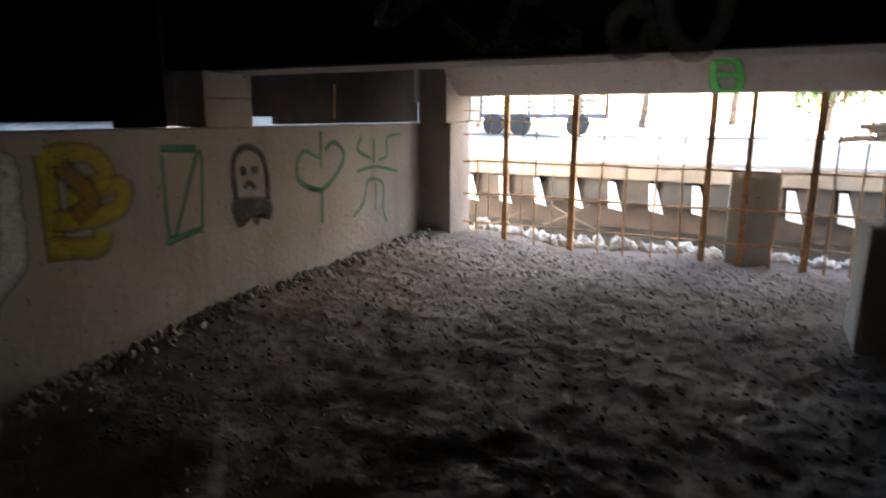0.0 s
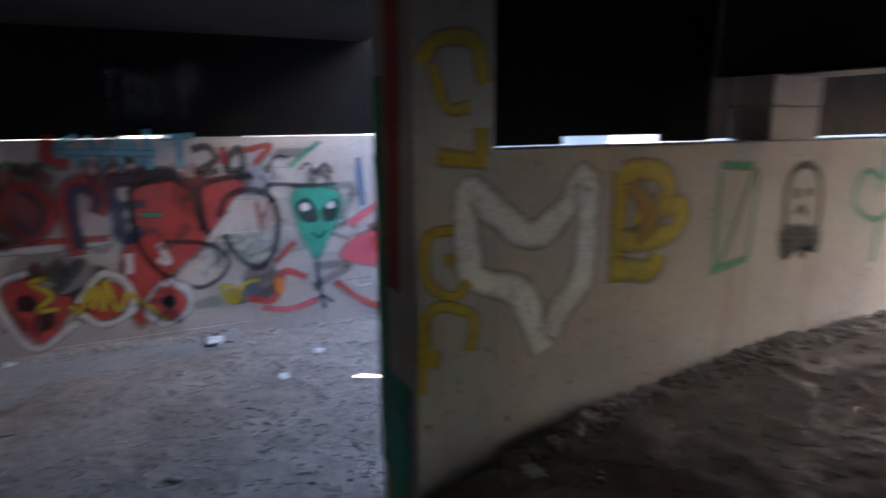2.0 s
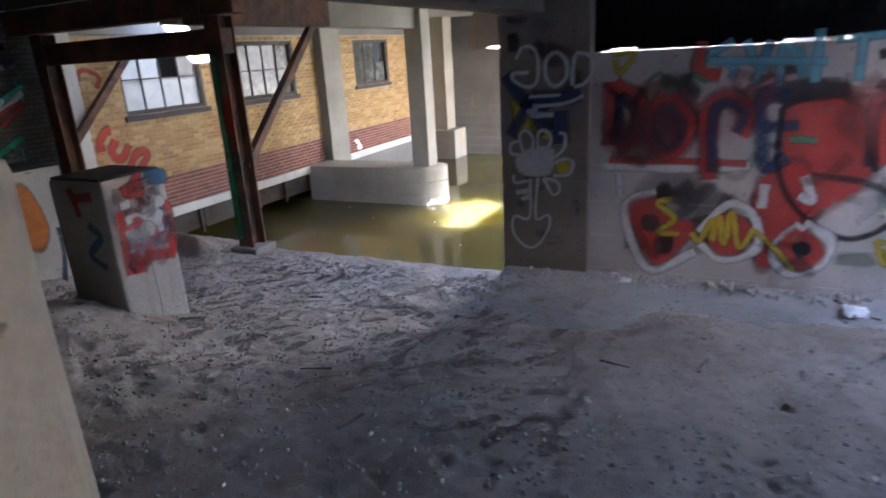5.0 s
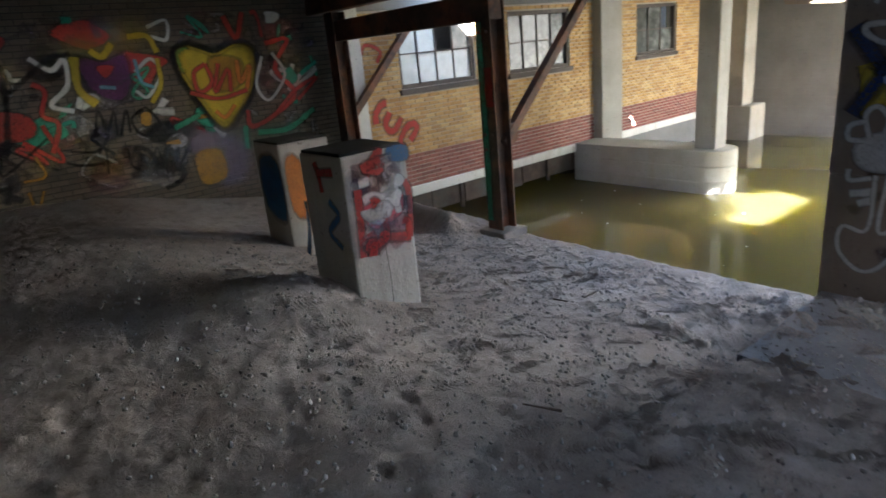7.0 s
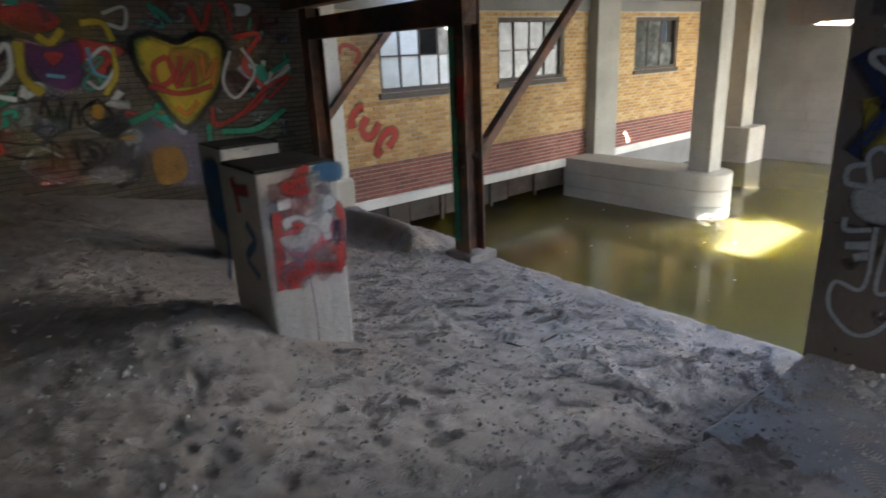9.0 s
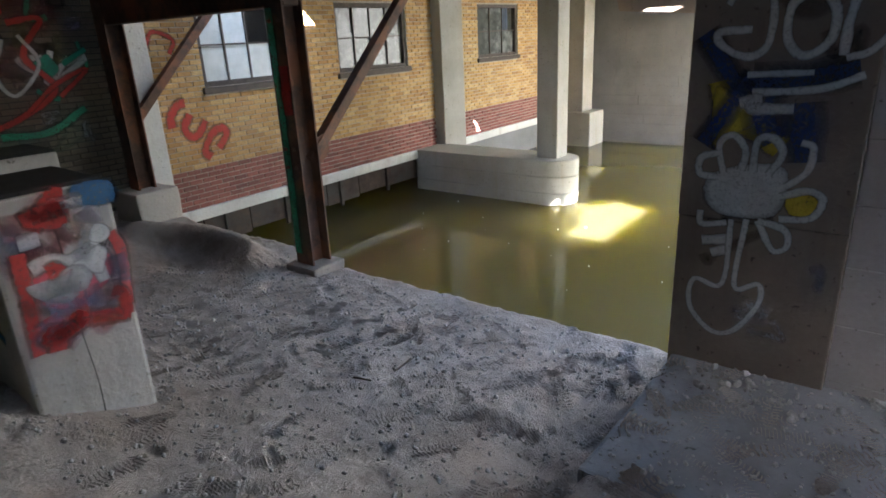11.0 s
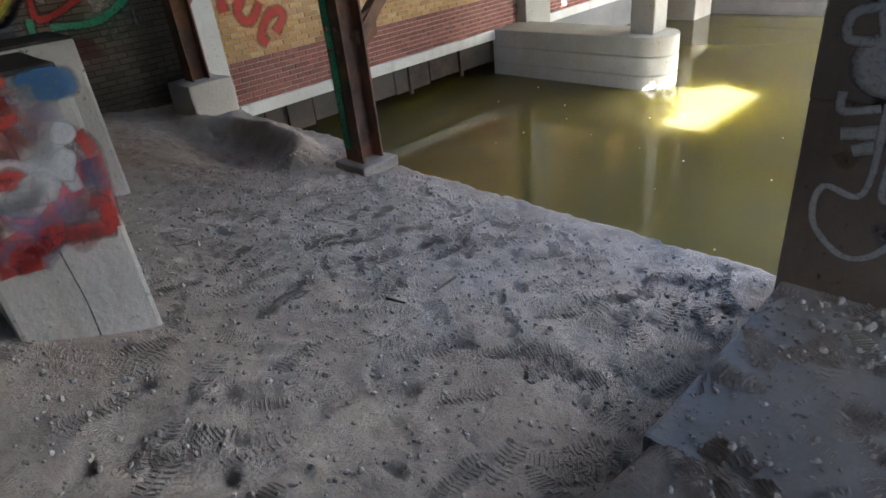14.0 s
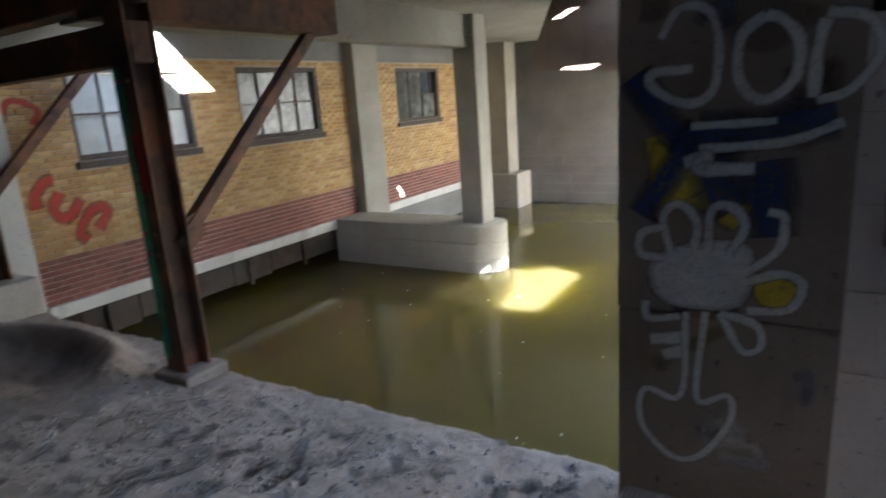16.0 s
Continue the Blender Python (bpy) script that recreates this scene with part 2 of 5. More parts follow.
def add_bar(bm, a, b, r, sides=8, r2=None, wobble=0.0):
    """A round or square bar from a to b."""
    a, b = Vector(a), Vector(b)
    q = (b - a).to_track_quat("Z", "Y")
    n = max(1, int((b - a).length / 0.12)) if wobble else 1
    rings = []
    for k in range(n + 1):
        f = k / n
        c = a.lerp(b, f)
        if wobble and 0 < k < n:
            c += noise.noise_vector(c * 2.3) * wobble
        rad = r + ((r2 if r2 is not None else r) - r) * f
        rings.append([bm.verts.new(c + q @ Vector((rad * math.cos(math.tau * i / sides), rad * math.sin(math.tau * i / sides), 0))) for i in range(sides)])
    for p, o in zip(rings, rings[1:]):
        for i in range(sides):
            bm.faces.new((p[i], p[(i + 1) % sides], o[(i + 1) % sides], o[i]))
    bm.faces.new(rings[0][::-1])
    bm.faces.new(rings[-1])
    return bm


def beam_between(a, b, w, h):
    """A squared bar from a to b."""
    bm = bmesh.new()
    a, b = Vector(a), Vector(b)
    q = (b - a).to_track_quat("Z", "Y")
    ends = [[bm.verts.new(c + q @ Vector((sx * w / 2, sy * h / 2, 0))) for sx, sy in ((-1, -1), (1, -1), (1, 1), (-1, 1))] for c in (a, b)]
    for i in range(4):
        bm.faces.new((ends[0][i], ends[0][(i + 1) % 4], ends[1][(i + 1) % 4], ends[1][i]))
    bm.faces.new(ends[0][::-1])
    bm.faces.new(ends[1])
    bmesh.ops.bevel(bm, geom=list(bm.edges), offset=min(w, h) * 0.06, segments=1, affect="EDGES")
    return bm


def prism(points, axis, lo, hi, bevel=0.0):
    """A polygon in the two other axes, drawn out along axis from lo to hi."""
    bm = bmesh.new()
    def at(p, d):
        return Vector((d, p[0], p[1])) if axis == "x" else Vector((p[0], d, p[1])) if axis == "y" else Vector((p[0], p[1], d))
    low = [bm.verts.new(at(p, lo)) for p in points]
    high = [bm.verts.new(at(p, hi)) for p in points]
    n = len(points)
    for i in range(n):
        bm.faces.new((low[i], low[(i + 1) % n], high[(i + 1) % n], high[i]))
    bm.faces.new(low[::-1])
    bm.faces.new(high)
    bmesh.ops.recalc_face_normals(bm, faces=bm.faces)
    if bevel:
        bmesh.ops.bevel(bm, geom=list(bm.edges), offset=bevel, segments=2, affect="EDGES")
    return bm


# ---- ground ----
def step(a, b, v):
    t = min(1.0, max(0.0, (v - a) / (b - a)))
    return t * t * (3 - 2 * t)


def mound(x, y, cx, cy, sx, sy, h):
    return h * math.exp(-((x - cx) / sx) ** 2 - ((y - cy) / sy) ** 2)


def ground_height(x, y):
    """The lie of the trodden dirt: falls to the pond, heaped against the low wall and round the plinths."""
    z = -0.70 + 0.20 * step(-7.6, -5.4, x) + 0.42 * step(-5.9, -3.2, x) + 0.26 * step(-3.6, -0.5, x)
    inside = step(-2.96, -2.72, x)
    z += inside * (0.26 * step(-0.4, 2.6, y) - 0.06 * step(3.6, 5.0, y) * step(-2.4, -1.0, x))
    z += inside * (mound(x, y, -2.7, 4.2, 0.6, 1.2, 0.06) + 0.17 * math.exp(-((x + 2.7) / 0.85) ** 2) * step(0.3, 1.5, y))
    z += 0.055 * step(-2.50, -2.42, y) * step(-1.0, -1.6, y) * step(-5.80, -5.71, x) * step(-4.6, -5.4, x)
    z += (1 - inside) * (0.13 * step(-1.7, -0.9, y) * step(-4.6, -5.6, x) - 0.10 * step(0.0, 1.6, y) * step(-5.0, -3.2, x))
    z += mound(x, y, -4.1, -4.65, 0.55, 0.5, 0.20) + mound(x, y, -3.0, -6.6, 1.5, 1.5, 0.22) + mound(x, y, -4.5, -9.6, 2.2, 0.9, 0.15)
    rim = math.hypot((x + 6.55) / 0.74, (y + 7.42) / 1.15) - 1
    z += 0.17 * math.exp(-(rim / 0.17) ** 2) * step(-6.55, -6.95, x)
    z -= mound(x, y, -6.80, -7.45, 0.40, 0.75, 0.24) + mound(x, y, -5.95, -2.70, 0.60, 0.32, 0.15) * step(-2.40, -2.52, y)
    return z


def ground_detail(x, y):
    p = Vector((x, y, 0))
    rough = 1 + 0.5 * step(-3.6, -2.4, x) + 0.8 * step(-4.4, -3.6, x) * step(-2.0, -3.5, y)
    d = 0.022 * noise.noise(p * 1.7) + rough * (0.012 * noise.noise(p * 4.7) + 0.010 * abs(noise.noise(p * 7.3)) + 0.012 * abs(noise.noise(p * 15)) + 0.006 * noise.noise(p * 26))
    scuff = noise.noise(Vector((x * 5.7, y * 6.3 + 4, 9)))
    pit = noise.noise(Vector((x * 10 + 3, y * 9, 17)))
    return d - 0.007 * step(0.20, 0.34, scuff) - 0.024 * step(0.42, 0.50, pit) * (1 - 0.75 * step(-3.2, -2.4, x))


def pond_edge(y):
    return -7.36 - 0.22 * step(-5.5, -6.4, y) + 0.05 * noise.noise(Vector((0, y * 2.1, 5))) + 0.02 * noise.noise(Vector((0, y * 9, 1)))


def sheet(name, x0, x1, y0, y1, spacing, height, material, edge=None, **tags):
    nx, ny = int((x1 - x0) / spacing) + 1, int((y1 - y0) / spacing) + 1
    verts = []
    for y in np.linspace(y0, y1, ny):
        left = edge(y) if edge else x0
        row = [(x, y, height(x, y)) for x in np.linspace(left, x1, nx)]
        if edge:
            row = [(left - 0.01, y, -2.4), (left - 0.03, y, row[0][2] - 0.09)] + row
        verts += row
    nx = len(row)
    faces = [(j * nx + i, j * nx + i + 1, (j + 1) * nx + i + 1, (j + 1) * nx + i) for j in range(ny - 1) for i in range(nx - 1)]
    me = bpy.data.meshes.new(name)
    me.from_pydata(verts, [], faces)
    me.polygons.foreach_set("use_smooth", [True] * len(faces))
    me.materials.append(MAT[material])
    return tagged(new(name, me), **tags)


WATER = -1.58
sheet("floor", -7.36, 3.0, -9.75, 5.4, 0.025, lambda x, y: ground_height(x, y) + ground_detail(x, y), "dirt", pond_edge,
      label="grey-brown trodden dirt floor with footprints and clods", category="floor", kind="structure")
tagged(finish("water", box(-19.55, -7.2, -10.38, 0.4, -2.9, WATER), "water"), "still murky yellow-green pond water", "water", kind="structure")

# ---- large structure ----
TOP = 2.35
wall_low = thing("wall_low", "low warm grey concrete wall covered in spray-painted drawings", "wall", kind="structure")
part("wall_body", box(-2.96, -2.76, 0.95, 4.79, -0.6, 1.43, 0.012, 0.0012), "low_wall", wall_low)
column_a = thing("column_inner", "square concrete column with yellow sprayed letters, green and red side", "column", kind="structure")
part("shaft", box(-3.14, -2.757, 0.62, 0.947, -0.6, TOP, 0.012, 0.0012), "column", column_a)
corner = thing("column_gate", "brownish concrete corner column beside the barred opening", "column", kind="structure")
part("head_block", box(-2.74, -2.47, 4.74, 5.2, 1.435, TOP, 0.012, 0.004), "low_wall", corner)
part("jamb", box(-2.62, -2.46, 4.80, 5.2, -0.2, 1.43, 0.012, 0.004), "low_wall", corner)
part("recess", box(-2.96, -2.62, 4.815, 5.18, -0.2, 1.43, 0.01, 0.004), "low_wall", corner)
for z0, z1 in ((1.432, 1.59), (1.594, 1.735)):
    o = thing("concrete_block", "pale concrete block stacked on the low wall", "block", group="blocks on the low wall")
    part("block_body", box(-2.98, -2.755 + (z0 > 1.5) * 0.004, 2.43, 2.785, z0, z1, 0.01, 0.003), "low_wall", o)
beam_n = thing("beam_north", "near-black concrete ceiling beam with faint white graffiti", "beam", kind="structure")
# near-black body with a paler strip along its underside
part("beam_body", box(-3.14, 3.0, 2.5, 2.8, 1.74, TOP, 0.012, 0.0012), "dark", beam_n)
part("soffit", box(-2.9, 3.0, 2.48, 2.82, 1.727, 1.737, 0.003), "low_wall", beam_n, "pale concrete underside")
lintel = thing("lintel", "board-marked concrete lintel over the barred opening", "lintel", kind="structure")
part("lintel_body", prism([(4.95, 1.665), (4.64, 1.9), (4.64, TOP), (5.25, TOP), (5.25, 1.665)], "x", -2.47, 3.0, 0.01), "low_wall", lintel)
panel_low = thing("panel_inner", "near-black board hung above the low wall", "panel", kind="structure")
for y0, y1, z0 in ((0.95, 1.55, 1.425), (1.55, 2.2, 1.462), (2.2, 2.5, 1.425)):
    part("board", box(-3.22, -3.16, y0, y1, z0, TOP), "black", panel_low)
for y0, y1, z0 in ((2.55, 3.1, 1.43), (3.1, 3.55, 1.485), (3.55, 5.62, 1.43)):
    part("board", box(-3.32, -3.26, y0, y1, z0, TOP), "panel_wood", panel_low, "rust-brown board")
for y, z in ((3.05, 1.73), (3.95, 1.73)):
    part("hanger", add_bar(bmesh.new(), (-3.05, y, 1.47), (-3.05, y + 0.02, z), 0.008, 6), "rebar", panel_low, "thin rusty hanger rod")

wall_w = thing("wall_west", "pale concrete wall covered in red, black and green graffiti", "wall", kind="structure")
for i in range(8):
    z0 = -1.0 + i * 0.3025
    part("lift", box(-7.2, -6.95 - 0.0015 * (i % 3), -1.712, 2.42, z0, z0 + 0.2995, 0.004, 0.001), "dope", wall_w)
part("wall_far", box(-7.3, -7.02, 2.5, 5.2, -1.0, TOP, 0.012, 0.002), "white", wall_w, "bluish white far stretch of wall")
part("edge_angle", box(-7.1, -6.90, 2.42, 2.50, -0.6, 1.42, 0.006), "steel", wall_w, "rusty steel edge angle")
pillar = thing("pillar", "dark concrete pillar with white chalky spray drawings at the pond's edge", "pillar", kind="structure")
for z0, z1, out in ((-2.4, -0.52, 0.0), (-0.515, 0.375, 0.0), (0.38, TOP, 0.003)):
    part("lift", box(-7.34, -6.903 + out, -2.48 - out, -1.715, z0, z1, 0.008, 0.0012), "brown", pillar)
panel_w = thing("panel_west", "near-black upper wall panel", "panel", kind="structure")
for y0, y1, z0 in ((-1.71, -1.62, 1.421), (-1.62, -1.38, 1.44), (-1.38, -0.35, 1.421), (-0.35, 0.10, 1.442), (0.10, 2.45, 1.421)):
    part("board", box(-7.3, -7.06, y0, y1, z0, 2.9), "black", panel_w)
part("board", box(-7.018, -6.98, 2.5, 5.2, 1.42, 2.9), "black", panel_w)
beam_s = thing("beam_south", "concrete beam with red, green and yellow graffiti", "beam", kind="structure")
part("beam_body", box(-6.89, 3.0, -2.42, -2.08, 1.75, TOP, 0.012, 0.0012), "brown", beam_s)
col_s = thing("column_south", "whitish concrete column with a green sprayed spot", "column", kind="structure")
part("shaft", box(-2.14, -1.74, -1.67, -1.267, -0.4, 1.42, 0.02, 0.003), "column", col_s)
part("upper_shaft", box(-2.11, -1.76, -1.65, -1.30, 1.42, TOP, 0.02, 0.004), "column", col_s, "stained upper half")
stub = thing("concrete_stub", "short dark concrete post standing in the dirt", "post")
part("stub_body", box(0.42, 0.85, 3.2, 3.6, -0.1, 1.02, 0.03, 0.008), "column", stub)

# roof over the dirt floor, left open beyond y 1.95 to let skylight in
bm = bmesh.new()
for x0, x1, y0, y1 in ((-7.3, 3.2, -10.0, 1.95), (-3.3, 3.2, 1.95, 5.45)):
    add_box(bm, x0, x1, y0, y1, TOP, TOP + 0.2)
tagged(finish("ceiling", bm, "dark"), "near-black concrete ceiling slab", "ceiling", kind="structure")
def slab_with_holes(x0, x1, y0, y1, z0, z1, holes):
    """A slab laid as butted boxes round rectangular holes."""
    bm = bmesh.new()
    xs = sorted({x0, x1} | {v for h in holes for v in h[:2]})
    ys = sorted({y0, y1} | {v for h in holes for v in h[2:]})
    for xa, xb in zip(xs, xs[1:]):
        for ya, yb in zip(ys, ys[1:]):
            cx, cy = (xa + xb) / 2, (ya + yb) / 2
            if not any(a < cx < b and c < cy < d for a, b, c, d in holes):
                add_box(bm, xa, xb, ya, yb, z0, z1)
    return bm


# openings made up to admit skylight; two small slots throw sun flecks
bm = slab_with_holes(-19.8, -7.3, -9.7, -1.2, TOP + 0.1, TOP + 0.3,
                     [(-19.6, -13.4, -3.3, -1.2), (-13.4, -11.0, -2.2, -1.2), (-11.0, -7.3, -3.3, -1.2), (-9.8, -9.1, -9.7, -7.0), (-12.84, -12.52, -4.48, -3.90), (-12.06, -11.76, -2.9, -2.2)])
tagged(finish("ceiling", bm, "ceiling"), "grey concrete ceiling slab over the pond", "ceiling", kind="structure")
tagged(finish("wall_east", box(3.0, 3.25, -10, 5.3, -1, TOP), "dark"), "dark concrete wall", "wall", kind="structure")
# unseen added wall: its gaps and notch shape the sun on the pond
bm = bmesh.new()
for x0, x1, z0, z1 in ((-16.6, -7.2, -2.4, 0.78), (-16.6, -11.0, 0.78, 1.68), (-16.6, -12.85, 1.68, 1.80), (-12.25, -11.0, 1.68, 1.80),
                       (-16.6, -11.0, 1.80, 2.1), (-11.0, -7.2, 1.65, 2.1), (-16.6, -7.2, 2.1, 3.7), (-16.6, -10.95, 3.7, 4.95), (-10.3, -7.2, 3.7, 4.95)):
    add_box(bm, x0, x1, 0.3, 0.5, z0, z1)
tagged(finish("wall_pond", bm, "brown"), "unseen brown wall added beside the pond, gaps cut to shape the sun patch", "wall", kind="structure")
# added walls out of view: bounce skylight, block sun, leave one sun slot
bm = bmesh.new()
for x0, x1, z0, z1 in ((-8.6, -5.6, -1.0, 3.4), (-5.6, -2.98, -1.0, 4.3)):
    add_box(bm, x0, x1, 6.0, 6.2, z0, z1)
add_box(bm, -2.96, 1.5, 5.25, 5.42, TOP + 0.2, 4.3)
add_box(bm, -3.3, -3.15, 3.9, 5.998, TOP + 0.2, 4.9)
for y0, y1, z0, z1 in ((5.22, 5.998, -1.0, 1.38), (5.44, 5.998, 1.38, 1.62), (5.22, 5.998, 1.62, TOP)):
    add_box(bm, -3.06, -2.99, y0, y1, z0, z1)
add_box(bm, -2.96, -2.47, 5.22, 5.42, 1.43, TOP + 0.198)
tagged(finish("wall_yard", bm, "white"), "unseen pale walls added to bounce skylight and trim the sun", "wall", kind="structure")
# added above the roof, out of view, to hold back sun and sky
bm = add_box(box(-7.3, -7.1, -1.5, 0.5, TOP + 0.2, 5.05), -7.3, -7.1, -7.5, -1.5, TOP + 0.2, 4.3)
tagged(finish("wall_storey", bm, "pier"), "unseen concrete wall added above the roof to block sun and sky", "wall", kind="structure")
# hidden blocker that shades the gate from the low sun
tagged(finish("wall_outer", box(6.4, 20.0, 24.0, 24.4, -1.0, 11.5), "pier"), "unseen plain wall added to keep the sun off the barred opening", "wall", kind="structure")
tagged(finish("wall_gate", box(1.05, 3.0, 4.95, 5.2, -0.5, 1.665), "low_wall"), "plain concrete wall beside the barred opening", "wall", kind="structure")
# reflector out of view: throws sunlight across the dirt floor
tagged(finish("wall_upper", box(-19.7, -19.4, -3.3, 6.0, 2.45, 8.0), "white"), "unseen pale wall added above the pond to bounce sunlight onto the floor", "wall", kind="structure")

# added near-black backing so missing panes read as unlit
tagged(finish("wall_room", add_box(box(-19.7, -7.62, -11.2 - 0.2, -11.2, -1.0, TOP + 0.3), -19.7, -7.62, -11.2, -9.75, TOP + 0.31, TOP + 0.5), "dark"), "near-black wall and cover added to darken the space behind the windows", "wall", kind="structure")

# the graffiti wall and the brick wall of the next building
wall_g = thing("wall_graffiti", "brick wall under many layers of graffiti", "wall", kind="structure")
part("wall_core", box(-7.62, 3.0, -10.0, -9.765, -1, TOP), "dark", wall_g)
wall_b = thing("wall_brick", "yellow brick wall with a red brick base and steel-framed windows", "wall", kind="structure")
BY = -9.36
WINDOWS = [(-10.30, -8.62), (-12.93, -11.16), (-17.0, -15.32)]
WZ0, WZ1 = 0.80, 1.90


def wall_segments(x0, x1, z0, z1):
    """Boxes of the wall round the window holes."""
    segs, x = [(x0, x1, z0, WZ0), (x0, x1, WZ1, z1)], x0
    for a, b in sorted(WINDOWS):
        segs.append((x, a, WZ0, WZ1))
        x = b
    return segs + [(x, x1, WZ0, WZ1)]


bm = bmesh.new()
for a, b, c, d in wall_segments(-19.4, -7.85, -0.82, 2.02):
    add_box(bm, a, b, BY - 0.28, BY - 0.012, c, d)
part("wall_core", bm, "mortar", wall_b)
part("base_beam", box(-19.4, -7.9, BY - 0.25, BY + 0.06, -0.97, -0.812, 0.01, 0.006), "white", wall_b, "pale concrete base beam")
part("head_beam", box(-19.4, -7.3, BY - 0.28, BY + 0.03, 2.02, TOP + 0.1, 0.01, 0.006), "back", wall_b, "grey concrete head beam")
part("end_column", box(-7.86, -7.58, BY - 0.26, BY + 0.1, -1.0, TOP, 0.012, 0.002), "white", wall_b, "whitish concrete end column")
# near-black panel paints the darkness seen through missing panes
part("back_room", box(-17.5, -8.2, BY - 1.6, BY - 1.5, 0.2, 2.3), "dark", wall_b, "near-black panel standing in for an unlit room")
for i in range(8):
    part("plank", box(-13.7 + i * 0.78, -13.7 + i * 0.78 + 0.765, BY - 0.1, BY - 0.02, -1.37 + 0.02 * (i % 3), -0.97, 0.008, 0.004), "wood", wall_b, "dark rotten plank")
# shade behind the planks put into near-black backing boxes
part("hollow", add_box(box(-19.5, -7.6, -10.6, -10.4, -2.4, -0.98), -19.5, -7.6, -10.4, BY - 0.252, -0.98, -0.90), "dark", wall_b, "near-black backing painting the shade behind the planks")
for x in (-8.6, -9.7, -10.9, -12.1, -13.1):
    part("stanchion", box(x - 0.03, x + 0.03, BY - 0.02, BY + 0.03, -1.42, -0.97, 0.006), "wood", wall_b, "rotten timber stanchion")
part("plank", box(-18.5, -14.6, BY - 0.1, BY - 0.02, WATER - 0.6, -0.97, 0.008, 0.004), "back", wall_b, "grey plank")
for cx, w, d in ((-14.07, 0.74, 0.22), (-18.9, 0.6, 0.95)):
    part("wall_column", box(cx - w / 2, cx + w / 2, BY - 0.2, BY + d, -2.4, TOP + 0.1, 0.02, 0.006), "pier", wall_b, "pale concrete wall column")


def window(i, x0, x1, cols, pale):
    w = thing("window_%d" % i, "broken steel-framed window with dirty panes in the brick wall", "window", kind="structure")
    y = BY - 0.10
    part("window_frame", add_box(add_box(add_box(box(x0, x0 + 0.06, y - 0.04, y + 0.06, WZ0, WZ1), x1 - 0.06, x1, y - 0.04, y + 0.06, WZ0, WZ1),
         x0 + 0.06, x1 - 0.06, y - 0.04, y + 0.06, WZ1 - 0.07, WZ1), x0 + 0.06, x1 - 0.06, y - 0.04, y + 0.06, WZ0, WZ0 + 0.06), "frame", w)
    part("window_sill", box(x0 - 0.05, x1 + 0.05, BY - 0.08, BY + 0.045, WZ0 - 0.09, WZ0 - 0.003, 0.008, 0.003), "frame", w)
    cw, rh = (x1 - x0 - 0.12) / cols, (WZ1 - WZ0 - 0.13) / 2
    for c in range(cols):
        for r in range(2):
            xa, za = x0 + 0.06 + c * cw, WZ0 + 0.06 + r * rh
            part("muntin", box(xa + cw - 0.012, xa + cw + 0.012, y, y + 0.025, za, za + rh), "frame", w)
            if (i * 7 + c * 3 + r * 5) % 11 == 4:
                continue
            bm = box(xa + 0.008, xa + cw - 0.008, y - 0.004, y + 0.002, za + 0.008, za + rh - 0.008)
            bmesh.ops.rotate(bm, cent=(xa + cw / 2, y, za + rh / 2), verts=bm.verts, matrix=Euler((random.uniform(-0.03, 0.03), 0, random.uniform(-0.03, 0.03))).to_matrix())
            part("pane", bm, "reflecting_glass" if pale and (r == 0 or c > 1) else "glass", w)
    part("transom", box(x0 + 0.06, x1 - 0.06, y, y + 0.03, WZ0 + 0.06 + rh - 0.012, WZ0 + 0.06 + rh + 0.012), "frame", w)
    return w


window(1, *WINDOWS[0], 4, True)
window(2, *WINDOWS[1], 4, False)
window(3, *WINDOWS[2], 3, False)

pier = thing("pier", "board-marked concrete pier with a rounded nose standing in the pond", "pier", kind="structure")
arc = [(-13.4 + 0.42 * math.cos(a), -6.52 + 0.42 * math.sin(a)) for a in np.linspace(0, math.pi, 18)]
for z0, z1, out in ((-2.4, -1.365, 1.0), (-1.36, -1.085, 1.008), (-1.08, -0.80, 1.0)):
    nose = [(-13.4 + (px + 13.4) * out, -6.52 + (py + 6.52) * out) for px, py in arc]
    part("footing_lift", prism([(-13.4 + 0.42 * out, BY)] + nose + [(-13.4 - 0.42 * out, BY)], "z", z0, z1, 0.012), "pier", pier)
part("shaft", box(-13.64, -13.24, -6.79, -6.40, -0.80, 2.46, 0.02, 0.004), "pier", pier)
pier_low = thing("pier", "low concrete pier block against the wall in the pond", "pier", kind="structure")
part("footing", box(-19.3, -18.45, BY, -8.12, -2.4, -0.72, 0.03, 0.008), "pier", pier_low)
beam_p = thing("beam_pond", "pale concrete beam over the pond", "beam", kind="structure")
part("beam_body", box(-13.7, -7.3, -6.82, -6.52, 1.97, 2.46, 0.012, 0.004), "pier", beam_p)
wall_back = thing("wall_back", "grey board-marked concrete wall rising from the pond", "wall", kind="structure")
part("wall_core", box(-19.7, -19.42, -9.6, 6.0, -2.4, 2.45), "back", wall_back)
random.seed(31)
for k in range(19):
    z0, y = -2.0 + k * 0.234, -9.6
    while y < 5.99:
        y1 = min(6.0, y + random.uniform(1.5, 2.6))
        part("board_lift", box(-19.42, -19.40 + random.uniform(-0.006, 0.010), y + 0.004, y1, z0, z0 + 0.226), "back", wall_back)
        y = y1
tagged(finish("haunch", prism([(-5.30, 1.53), (-5.36, 1.75), (-5.05, 2.45), (-2.9, 2.45), (-2.9, 1.45), (-4.2, 1.44)], "x", -13.4, -13.0, 0.01), "brown"), "brown concrete haunch under the ceiling", "beam", kind="structure")

